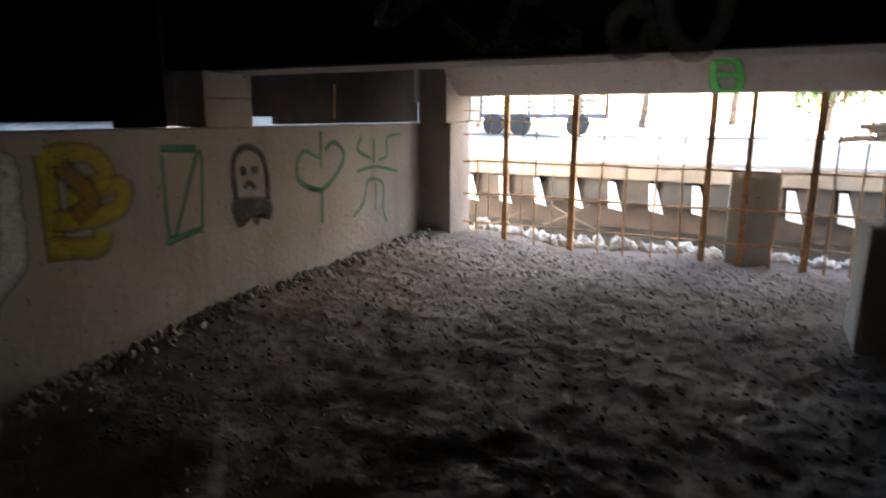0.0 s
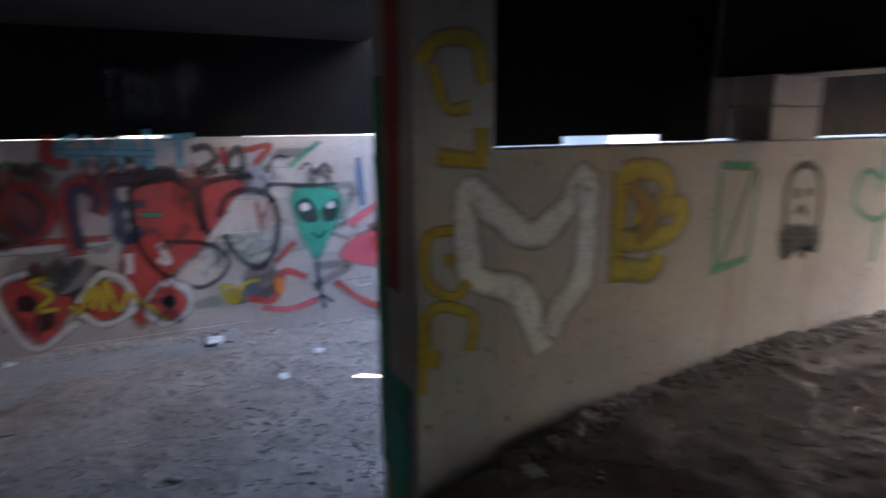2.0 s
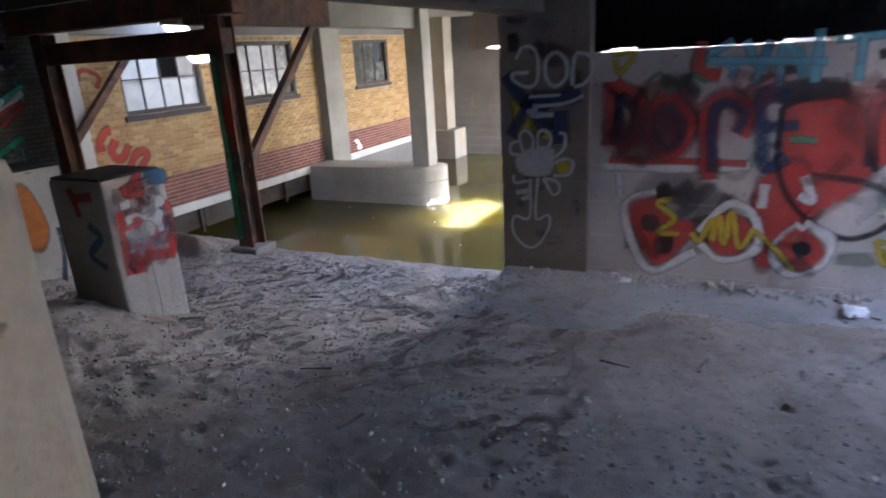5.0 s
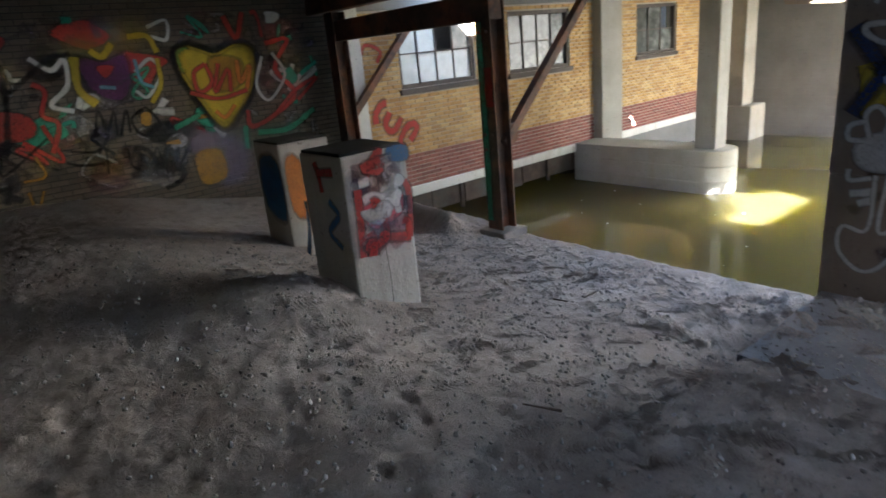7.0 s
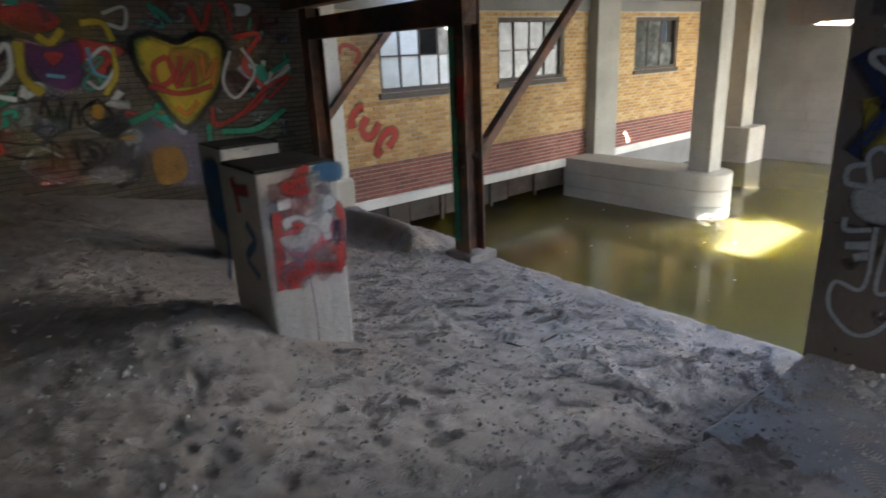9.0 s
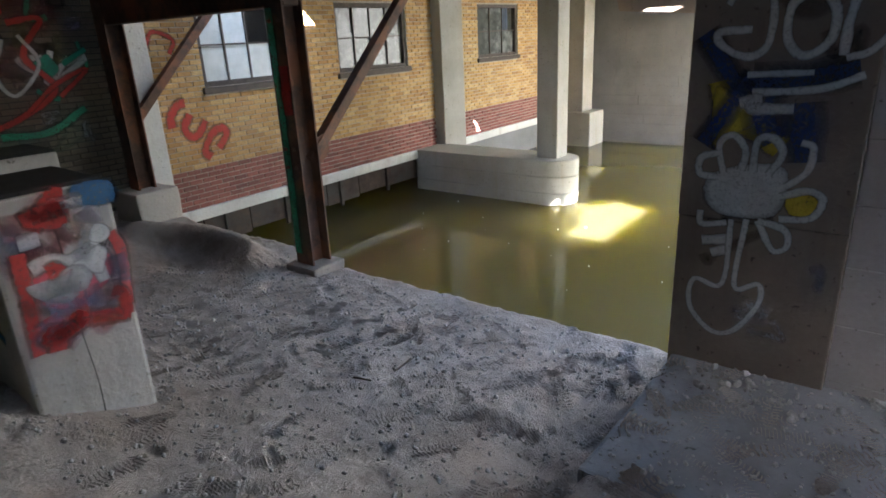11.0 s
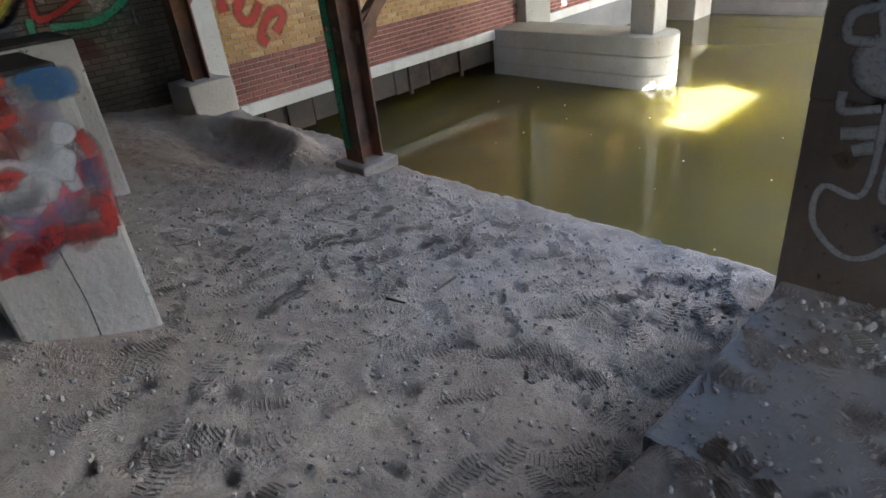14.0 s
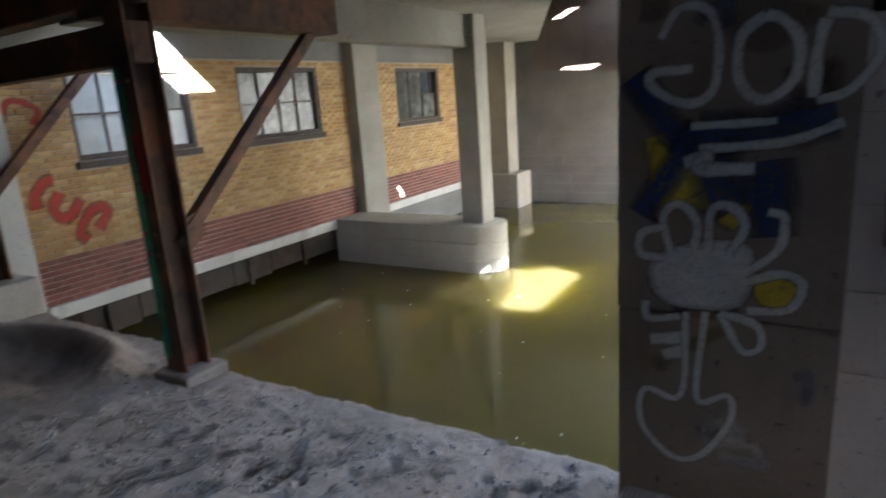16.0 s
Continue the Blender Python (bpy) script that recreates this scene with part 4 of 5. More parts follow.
stroke(wall_w, "x", -6.95, "white_paint", 0.07, [(-1.17, 0.31), (-1.41, 0.16), (-1.21, -0.36), (-0.84, -0.18)])
fill(wall_w, "x", -6.95, "red", 0, [(-1.38, 0.16), (-1.14, 0.27), (-1.04, 0.11), (-0.85, 0.05), (-0.96, -0.19), (-1.18, -0.32)])
fill(wall_w, "x", -6.95, "soot", 0, [(-1.26, 0.1), (-1.15, 0.1), (-1.13, -0.03), (-1.26, -0.01)])
fill(wall_w, "x", -6.95, "soot", 0, [(-1.16, -0.1), (-1.02, -0.06), (-1.03, -0.2), (-1.14, -0.21)])
stroke(wall_w, "x", -6.95, "white_paint", 0.06, [(-0.82, -0.01), (-0.62, 0.23), (-0.44, 0.15), (-0.39, -0.11), (-0.62, -0.23), (-0.81, -0.11)])
fill(wall_w, "x", -6.95, "red", 0, [(-0.77, -0.01), (-0.62, 0.17), (-0.45, 0.08), (-0.48, -0.15), (-0.68, -0.19)])
stroke(wall_w, "x", -6.95, "yellow", 0.045, [(-1.02, 0.26), (-1.15, 0.21), (-1.01, 0.09), (-1.13, -0.03), (-0.97, -0.04)])
stroke(wall_w, "x", -6.95, "yellow", 0.045, [(-0.88, -0.02), (-0.81, -0.08), (-0.73, 0.1), (-0.72, -0.07), (-0.68, 0.13), (-0.63, -0.1), (-0.59, 0.17), (-0.52, -0.12), (-0.42, 0.05)])
stroke(wall_w, "x", -6.95, "white_paint", 0.09, [(-0.1, 0.09), (-0.25, -0.1), (-0.18, -0.28), (0.03, -0.21), (0.08, -0.01), (-0.1, 0.09)])
stroke(wall_w, "x", -6.95, "red", 0.11, [(-0.1, 0.04), (-0.2, -0.1), (-0.1, -0.22), (0.02, -0.11), (-0.1, 0.04)])
fill(wall_w, "x", -6.95, "soot", 0, [(-0.15, -0.06), (-0.05, -0.04), (-0.04, -0.13), (-0.12, -0.14)])
stroke(wall_w, "x", -6.95, "yellow", 0.04, [(-0.41, 0.02), (-0.25, -0.13), (-0.13, -0.27)])
stroke(wall_w, "x", -6.95, "yellow", 0.035, [(-1.55, 1.39), (-1.37, 1.41), (-1.49, 1.25), (-1.52, 1.36)])
stroke(wall_w, "x", -6.95, "green", 0.03, [(-1.29, 1.17), (-1.18, 1.24), (-1.09, 1.12), (-0.95, 1.22), (-0.84, 1.16)])
stroke(wall_w, "x", -6.95, "yellow", 0.035, [(0.37, 0.01), (0.45, -0.17), (0.51, -0.04), (0.37, 0.01)])
stroke(wall_w, "x", -6.95, "white_paint", 0.05, [(-1.47, 0.46), (-1.45, 0.26)])
stroke(wall_w, "x", -6.95, "white_paint", 0.06, [(-0.38, 0.4), (-0.39, 0.21)])
stroke(wall_w, "x", -6.95, "white_paint", 0.06, [(-0.13, 0.47), (-0.06, 0.29), (-0.15, 0.32)])
stroke(wall_w, "x", -6.95, "soot", 0.05, [(0.41, 0.67), (0.51, 0.87), (0.77, 0.91), (0.96, 0.71), (0.91, 0.31), (0.74, 0.14), (0.54, 0.3), (0.45, 0.5)])
stroke(wall_w, "x", -6.95, "soot", 0.05, [(0.3, 0.51), (0.26, 0.93), (0.45, 1.03), (0.74, 1.05)])
stroke(wall_w, "x", -6.95, "soot", 0.06, [(0.22, 1.31), (0.36, 1.33), (0.42, 1.21), (0.26, 1.1), (0.45, 1.11)])
stroke(wall_w, "x", -6.95, "soot", 0.06, [(0.53, 1.23), (0.64, 1.31), (0.66, 1.14), (0.53, 1.11), (0.53, 1.23)])
stroke(wall_w, "x", -6.95, "red", 0.06, [(0.49, 1.33), (0.5, 1.17)])
stroke(wall_w, "x", -6.95, "red", 0.05, [(0.68, 1.29), (0.93, 1.33), (0.77, 1.16)])
stroke(wall_w, "x", -6.95, "soot", 0.035, [(0.94, 0.78), (0.87, 0.94), (1.07, 0.95), (1.3, 0.92)])
stroke(wall_w, "x", -6.95, "soot", 0.025, [(0.87, 1.07), (0.97, 1.22), (1.1, 1.21)])
stroke(wall_w, "x", -6.95, "green", 0.04, [(1.1, 1.12), (1.29, 1.27), (1.42, 1.36)])
stroke(wall_w, "x", -6.95, "soot", 0.03, [(1.2, 1.09), (1.29, 1.15), (1.35, 1.05), (1.46, 1.14), (1.53, 1.04)])
fill(wall_w, "x", -6.95, "teal", 0, [(1.12, 0.87), (1.3, 0.92), (1.59, 0.85), (1.6, 0.62), (1.47, 0.39), (1.34, 0.16), (1.23, 0.33), (1.13, 0.61)])
fill(wall_w, "x", -6.95, "soot", 0, [(1.16, 0.77), (1.27, 0.8), (1.36, 0.66), (1.34, 0.56), (1.21, 0.57), (1.15, 0.67)])
fill(wall_w, "x", -6.95, "soot", 0, [(1.41, 0.69), (1.54, 0.78), (1.59, 0.72), (1.55, 0.57), (1.43, 0.56)])
fill(wall_w, "x", -6.95, "white_paint", 0, [(1.19, 0.73), (1.25, 0.76), (1.29, 0.7), (1.22, 0.67)])
fill(wall_w, "x", -6.95, "white_paint", 0, [(1.46, 0.72), (1.52, 0.76), (1.54, 0.7), (1.48, 0.68)])
stroke(wall_w, "x", -6.95, "soot", 0.02, [(1.3, 0.45), (1.37, 0.39), (1.45, 0.47)])
stroke(wall_w, "x", -6.95, "navy", 0.04, [(1.32, 0.14), (1.35, -0.16), (1.39, -0.37)])
stroke(wall_w, "x", -6.95, "navy", 0.03, [(1.27, -0.29), (1.37, -0.23), (1.48, -0.31)])
stroke(wall_w, "x", -6.95, "soot", 0.03, [(1.1, 0.93), (1.57, 0.93)])
stroke(wall_w, "x", -6.95, "yellow", 0.04, [(0.44, -0.04), (0.51, -0.18), (0.59, -0.01), (0.74, 0.02)])
stroke(wall_w, "x", -6.95, "red", 0.06, [(0.64, -0.15), (0.88, -0.2), (0.98, 0.07), (1.22, -0.01)])
fill(wall_w, "x", -6.95, "orange", 0, [(0.89, 0.01), (0.98, 0.0), (0.97, -0.14), (0.9, -0.13)])
stroke(wall_w, "x", -6.95, "pink", 0.05, [(0.75, -0.27), (1.02, -0.32), (1.33, -0.26)])
stroke(wall_w, "x", -6.95, "red", 0.05, [(0.91, 0.18), (1.11, 0.37)])
stroke(wall_w, "x", -6.95, "blue", 0.06, [(1.81, 1.19), (1.85, 0.69)])
stroke(wall_w, "x", -6.95, "soot", 0.03, [(2.2, 1.19), (2.03, 1.22), (2.01, 1.08), (2.18, 1.05)])
stroke(wall_w, "x", -6.95, "pink", 0.07, [(1.68, 0.5), (2.02, 0.68), (2.25, 0.6), (2.42, 0.37)])
fill(wall_w, "x", -6.95, "pink", 0, [(1.58, 0.16), (1.76, 0.37), (2.07, 0.4), (2.31, 0.22), (2.26, 0.0), (1.94, 0.03)])
fill(wall_w, "x", -6.95, "red", 0, [(1.92, 0.33), (2.14, 0.36), (2.2, 0.2), (1.99, 0.17)])
stroke(wall_w, "x", -6.95, "white_paint", 0.04, [(1.73, 0.01), (1.75, -0.16), (1.91, -0.16)])
stroke(wall_w, "x", -6.95, "white_paint", 0.04, [(1.94, -0.01), (1.96, -0.18), (2.06, -0.15), (2.04, -0.03)])
stroke(wall_w, "x", -6.95, "white_paint", 0.04, [(2.13, -0.18), (2.13, -0.06), (2.22, -0.17)])
stroke(wall_w, "x", -6.95, "red", 0.06, [(1.51, -0.09), (1.8, -0.33), (2.06, -0.43), (2.38, -0.31)])
stroke(pillar, "x", -6.9, "yellow", 0.09, [(-2.34, 1.06), (-2.29, 0.91), (-2.14, 0.83), (-2.04, 0.76)])
fill(pillar, "x", -6.9, "yellow", 0, [(-2.35, 1.03), (-2.24, 0.97), (-2.16, 0.88), (-2.24, 0.82), (-2.34, 0.75)])
fill(pillar, "x", -6.9, "yellow", 0, [(-1.99, 0.55), (-1.87, 0.54), (-1.85, 0.45), (-1.97, 0.45)])
stroke(pillar, "x", -6.9, "navy", 0.1, [(-2.42, 1.28), (-2.26, 1.05), (-2.19, 1.06)])
stroke(pillar, "x", -6.9, "navy", 0.09, [(-2.19, 1.09), (-2.3, 0.91), (-2.39, 0.76)])
stroke(pillar, "x", -6.9, "navy", 0.14, [(-2.15, 1.07), (-2.13, 0.89), (-2.07, 0.79)])
stroke(pillar, "x", -6.9, "navy", 0.12, [(-2.19, 1.06), (-1.93, 1.08), (-1.78, 1.11)])
stroke(pillar, "x", -6.9, "navy", 0.14, [(-1.97, 0.97), (-1.94, 0.7)])
stroke(pillar, "x", -6.9, "chalk", 0.03, [(-2.33, 1.4), (-2.27, 1.49), (-2.18, 1.48), (-2.14, 1.38), (-2.15, 1.22), (-2.23, 1.17), (-2.34, 1.22), (-2.36, 1.28), (-2.22, 1.29)])
stroke(pillar, "x", -6.9, "chalk", 0.035, [(-2.0, 1.44), (-2.07, 1.38), (-2.07, 1.24), (-2.0, 1.17), (-1.91, 1.23), (-1.9, 1.35), (-1.95, 1.42), (-2.0, 1.44)])
stroke(pillar, "x", -6.9, "chalk", 0.035, [(-1.83, 1.41), (-1.85, 1.3), (-1.85, 1.17)])
stroke(pillar, "x", -6.9, "chalk", 0.03, [(-1.83, 1.43), (-1.72, 1.4), (-1.68, 1.3), (-1.75, 1.19), (-1.84, 1.16)])
stroke(pillar, "x", -6.9, "chalk", 0.025, [(-2.22, 1.09), (-1.95, 1.1)])
stroke(pillar, "x", -6.9, "chalk", 0.03, [(-2.19, 1.01), (-1.92, 1.03), (-1.76, 1.09)])
stroke(pillar, "x", -6.9, "chalk", 0.045, [(-2.24, 0.96), (-2.16, 0.98), (-2.19, 0.94), (-2.01, 0.94)])
fill(pillar, "x", -6.9, "chalk", 0, [(-2.31, 0.62), (-2.12, 0.68), (-2.01, 0.65), (-2.0, 0.51), (-2.07, 0.42), (-2.28, 0.42), (-2.36, 0.51)])
stroke(pillar, "x", -6.9, "chalk", 0.03, [(-2.28, 0.62), (-2.31, 0.76), (-2.25, 0.81), (-2.19, 0.74), (-2.2, 0.64)])
stroke(pillar, "x", -6.9, "chalk", 0.03, [(-2.15, 0.64), (-2.14, 0.79), (-2.07, 0.8), (-2.03, 0.73), (-2.08, 0.63)])
stroke(pillar, "x", -6.9, "chalk", 0.03, [(-2.31, 0.6), (-2.39, 0.61), (-2.39, 0.69), (-2.31, 0.72)])
stroke(pillar, "x", -6.9, "chalk", 0.03, [(-2.0, 0.58), (-1.92, 0.66), (-1.91, 0.77), (-1.96, 0.79)])
stroke(pillar, "x", -6.9, "chalk", 0.03, [(-2.02, 0.53), (-1.9, 0.57), (-1.84, 0.53), (-1.88, 0.44), (-2.01, 0.42)])
stroke(pillar, "x", -6.9, "chalk", 0.03, [(-2.1, 0.4), (-2.02, 0.26), (-1.96, 0.29), (-1.98, 0.37), (-2.1, 0.4)])
stroke(pillar, "x", -6.9, "chalk", 0.03, [(-2.37, 0.42), (-2.36, 0.35), (-2.24, 0.37)])
stroke(pillar, "x", -6.9, "chalk", 0.05, [(-2.35, 0.26), (-2.23, 0.28)])
stroke(pillar, "x", -6.9, "chalk", 0.05, [(-2.3, 0.2), (-2.23, 0.23)])
stroke(pillar, "x", -6.9, "chalk", 0.025, [(-2.22, 0.39), (-2.23, 0.04), (-2.37, 0.04), (-2.38, -0.12), (-2.26, -0.24), (-2.15, -0.21), (-2.05, -0.04), (-2.06, 0.07), (-2.17, 0.04), (-2.15, 0.4)])
stroke(wall_low, "x", -2.76, "thick_white", 0.095, [(1.18, 0.62), (1.07, 0.87), (0.87, 0.96), (0.83, 1.1), (0.84, 1.29), (0.97, 1.19), (1.12, 1.1), (1.27, 1.19), (1.37, 1.31), (1.37, 0.92), (1.26, 0.78), (1.21, 0.68)])
stroke(wall_low, "x", -2.76, "yellow", 0.08, [(1.55, 1.33), (1.55, 0.86)])
stroke(wall_low, "x", -2.76, "yellow", 0.08, [(1.55, 1.32), (1.75, 1.32), (1.82, 1.21), (1.64, 1.13), (1.89, 1.17), (1.87, 1.06), (1.71, 1.03), (1.55, 1.04)])
stroke(wall_low, "x", -2.76, "yellow", 0.09, [(1.53, 0.92), (1.74, 0.89), (1.78, 0.96)])
stroke(wall_low, "x", -2.76, "ochre", 0.08, [(1.61, 1.28), (1.74, 1.12), (1.64, 1.04)])
stroke(wall_low, "x", -2.76, "green", 0.02, [(2.13, 1.3), (2.15, 0.85), (2.37, 1.31), (2.35, 0.88)])
stroke(wall_low, "x", -2.76, "green", 0.035, [(2.13, 1.33), (2.35, 1.32)])
stroke(wall_low, "x", -2.76, "green", 0.03, [(2.11, 0.84), (2.35, 0.88)])
stroke(wall_low, "x", -2.76, "soot", 0.035, [(2.61, 1.01), (2.6, 1.2), (2.65, 1.29), (2.74, 1.31), (2.83, 1.26), (2.87, 1.13), (2.87, 0.98)])
fill(wall_low, "x", -2.76, "soot", 0, [(2.6, 1.01), (2.88, 0.98), (2.88, 0.85), (2.82, 0.9), (2.77, 0.83), (2.71, 0.89), (2.67, 0.85), (2.62, 0.84), (2.59, 0.88)])
fill(wall_low, "x", -2.76, "soot", 0, [(2.66, 1.2), (2.7, 1.19), (2.7, 1.15), (2.66, 1.15)])
fill(wall_low, "x", -2.76, "soot", 0, [(2.75, 1.19), (2.8, 1.19), (2.79, 1.15), (2.75, 1.16)])
stroke(wall_low, "x", -2.76, "soot", 0.03, [(2.68, 1.07), (2.72, 1.1), (2.77, 1.06)])
stroke(wall_low, "x", -2.76, "green", 0.025, [(3.41, 1.39), (3.4, 1.14)])
stroke(wall_low, "x", -2.76, "green", 0.03, [(3.39, 1.21), (3.23, 1.26), (3.15, 1.16), (3.19, 1.06), (3.4, 0.99), (3.6, 1.11), (3.66, 1.23), (3.55, 1.31), (3.45, 1.26)])
stroke(wall_low, "x", -2.76, "green", 0.03, [(3.4, 0.99), (3.39, 0.75)])
stroke(wall_low, "x", -2.76, "green", 0.022, [(3.82, 1.08), (4.07, 1.1), (4.4, 1.04)])
stroke(wall_low, "x", -2.76, "green", 0.022, [(4.06, 1.32), (4.05, 1.13)])
stroke(wall_low, "x", -2.76, "green", 0.02, [(4.01, 1.17), (3.84, 1.24), (3.89, 1.34)])
stroke(wall_low, "x", -2.76, "green", 0.02, [(4.12, 1.15), (4.24, 1.18), (4.25, 1.32), (4.45, 1.35)])
stroke(wall_low, "x", -2.76, "green", 0.022, [(3.76, 0.74), (3.9, 0.84), (3.97, 1.0), (4.17, 0.96), (4.17, 0.76), (4.23, 0.63)])
stroke(wall_low, "x", -2.76, "green", 0.015, [(4.07, 0.98), (4.06, 0.75)])
stroke(column_a, "x", -2.757, "yellow", 0.05, [(0.65, 1.72), (0.72, 1.8), (0.86, 1.8), (0.9, 1.66)])
stroke(column_a, "x", -2.757, "yellow", 0.04, [(0.7, 1.72), (0.75, 1.58), (0.84, 1.58)])
stroke(column_a, "x", -2.757, "yellow", 0.06, [(0.71, 1.41), (0.91, 1.39)])
stroke(column_a, "x", -2.757, "yellow", 0.05, [(0.89, 1.51), (0.89, 1.41)])
stroke(column_a, "x", -2.757, "yellow", 0.035, [(0.78, 1.15), (0.67, 1.13), (0.67, 0.97), (0.77, 0.9), (0.84, 0.95)])
fill(column_a, "x", -2.757, "yellow", 0, [(0.74, 1.06), (0.78, 1.06), (0.78, 1.02), (0.74, 1.02)])
stroke(column_a, "x", -2.757, "yellow", 0.04, [(0.64, 0.67), (0.68, 0.86), (0.82, 0.84), (0.86, 0.79), (0.84, 0.68)])
stroke(column_a, "x", -2.757, "yellow", 0.06, [(0.67, 0.64), (0.69, 0.71)])
stroke(column_a, "x", -2.757, "yellow", 0.03, [(0.65, 0.86), (0.64, 0.54)])
neon = thing("sprayed_sign", "neon green sprayed figure on the concrete lintel", "graffiti", kind="structure")
stroke(neon, "y", 4.785, "neon", 0.05, [(-0.40, 1.92), (-0.385, 1.64), (-0.24, 1.64), (-0.26, 1.92), (-0.40, 1.91)])
stroke(neon, "y", 4.785, "neon", 0.055, [(-0.39, 1.78), (-0.25, 1.78)])
lean = Matrix.Translation((0, 4.79, 1.78)) @ Matrix.Rotation(math.atan2(0.31, 0.235), 4, "X") @ Matrix.Translation((0, -4.79, -1.78))
for o in neon.children:
    o.data.transform(lean)
stroke(beam_n, "y", 2.5, "white_paint", 0.06, [(-0.43, 1.87), (-0.52, 1.90), (-0.58, 1.83), (-0.55, 1.75), (-0.47, 1.76), (-0.43, 1.84), (-0.41, 1.75)])
stroke(beam_n, "y", 2.5, "white_paint", 0.06, [(-0.41, 1.96), (-0.38, 1.82), (-0.32, 1.74), (-0.25, 1.74), (-0.2, 1.82), (-0.18, 1.96)])
haze(beam_n, "y", 2.5, -2.3, -0.7, 1.78, 2.2, 14, ["faint_white", "faint_soot", "faint_blue"], 9)
stroke(beam_s, "y", -2.08, "red", 0.08, [(-3.57, 1.86), (-3.64, 1.8)])
stroke(beam_s, "y", -2.08, "red", 0.09, [(-3.8, 1.88), (-3.9, 1.81), (-4.04, 1.89), (-4.12, 1.81)])
stroke(beam_s, "y", -2.08, "purple", 0.09, [(-4.26, 1.91), (-4.32, 1.8), (-4.5, 1.88), (-4.55, 1.76)])
stroke(beam_s, "y", -2.08, "green", 0.07, [(-5.2, 1.94), (-5.36, 1.8), (-5.56, 1.93)])
stroke(beam_s, "y", -2.08, "yellow", 0.09, [(-4.71, 1.9), (-4.76, 1.78)])
stroke(beam_s, "y", -2.08, "green", 0.06, [(-4.96, 1.9), (-5.02, 1.81)])
stroke(beam_s, "y", -2.08, "red", 0.07, [(-6.0, 1.97), (-6.66, 1.89)])
stroke(beam_s, "y", -2.08, "white_paint", 0.05, [(-3.16, 1.8), (-3.17, 1.75)])
fill(wall_g, "y", -9.75, "yellow", 0, [(-5.28, 1.66), (-5.48, 1.73), (-5.8, 1.61), (-6.13, 1.72), (-6.37, 1.58), (-6.27, 1.14), (-6.03, 0.81), (-5.73, 0.6), (-5.5, 0.95), (-5.32, 1.34)])
fill(wall_g, "y", -9.75, "lime", 0, [(-5.28, 1.66), (-5.45, 1.71), (-5.48, 1.53), (-5.33, 1.38)])
fill(wall_g, "y", -9.75, "yellow", 0, [(-5.32, 1.60), (-5.5, 1.68), (-5.8, 1.56), (-6.1, 1.66), (-6.3, 1.55), (-6.22, 1.16), (-6.0, 0.85), (-5.74, 0.68), (-5.54, 0.98), (-5.38, 1.32)])
fill(wall_g, "y", -9.75, "ochre", 0, [(-5.7, 1.55), (-6.15, 1.5), (-6.1, 1.15), (-5.72, 1.12)])
stroke(wall_g, "y", -9.75, "soot", 0.07, [(-5.8, 1.63), (-5.48, 1.75), (-5.26, 1.66), (-5.28, 1.34), (-5.46, 0.95), (-5.73, 0.58), (-6.05, 0.81), (-6.29, 1.13), (-6.38, 1.58), (-6.14, 1.74), (-5.8, 1.63)])
stroke(wall_g, "y", -9.75, "red", 0.06, [(-5.64, 1.48), (-5.47, 1.37), (-5.49, 1.12), (-5.69, 1.23), (-5.64, 1.48)])
stroke(wall_g, "y", -9.75, "red", 0.06, [(-5.82, 1.47), (-5.71, 1.1), (-5.94, 1.38), (-5.93, 1.08)])
stroke(wall_g, "y", -9.75, "orange", 0.06, [(-6.09, 1.49), (-6.09, 1.19), (-6.26, 1.4), (-6.17, 1.1)])
stroke(wall_g, "y", -9.75, "red", 0.06, [(-5.37, 1.13), (-5.74, 1.01), (-6.17, 1.08)])
stroke(wall_g, "y", -9.75, "orange", 0.05, [(-5.66, 0.85), (-5.78, 0.75), (-5.95, 0.9)])
fill(wall_g, "y", -9.75, "purple", 0, [(-4.13, 1.69), (-4.4, 1.62), (-4.68, 1.69), (-4.68, 1.35), (-4.56, 1.14), (-4.34, 1.15), (-4.16, 1.35)])
stroke(wall_g, "y", -9.75, "yellow", 0.1, [(-4.1, 1.69), (-4.07, 1.32), (-4.22, 1.12)])
stroke(wall_g, "y", -9.75, "yellow", 0.07, [(-4.29, 1.75), (-4.41, 1.67), (-4.55, 1.81)])
fill(wall_g, "y", -9.75, "red", 0, [(-4.32, 1.56), (-4.52, 1.55), (-4.39, 1.41)])
stroke(wall_g, "y", -9.75, "cyan", 0.04, [(-4.3, 1.32), (-4.48, 1.29)])
stroke(wall_g, "y", -9.75, "red", 0.08, [(-6.55, 1.68), (-6.9, 1.71), (-6.64, 1.33), (-6.89, 0.95), (-6.49, 0.67), (-6.13, 0.57), (-6.12, 0.8)])
stroke(wall_g, "y", -9.75, "red", 0.06, [(-6.55, 0.71), (-6.9, 0.99), (-7.29, 1.14), (-6.93, 0.85)])
stroke(wall_g, "y", -9.75, "red", 0.08, [(-6.01, 2.07), (-6.14, 1.78), (-6.29, 2.11)])
stroke(wall_g, "y", -9.75, "red", 0.05, [(-6.51, 2.02), (-6.52, 1.77)])
stroke(wall_g, "y", -9.75, "green", 0.1, [(-6.21, 0.47), (-6.71, 0.46), (-7.17, 0.69)])
stroke(wall_g, "y", -9.75, "green", 0.08, [(-5.07, 0.7), (-5.35, 0.8), (-5.44, 0.83)])
stroke(wall_g, "y", -9.75, "green", 0.09, [(-6.04, 0.59), (-6.01, 0.27)])
stroke(wall_g, "y", -9.75, "teal", 0.06, [(-7.03, 1.21), (-7.32, 1.37)])
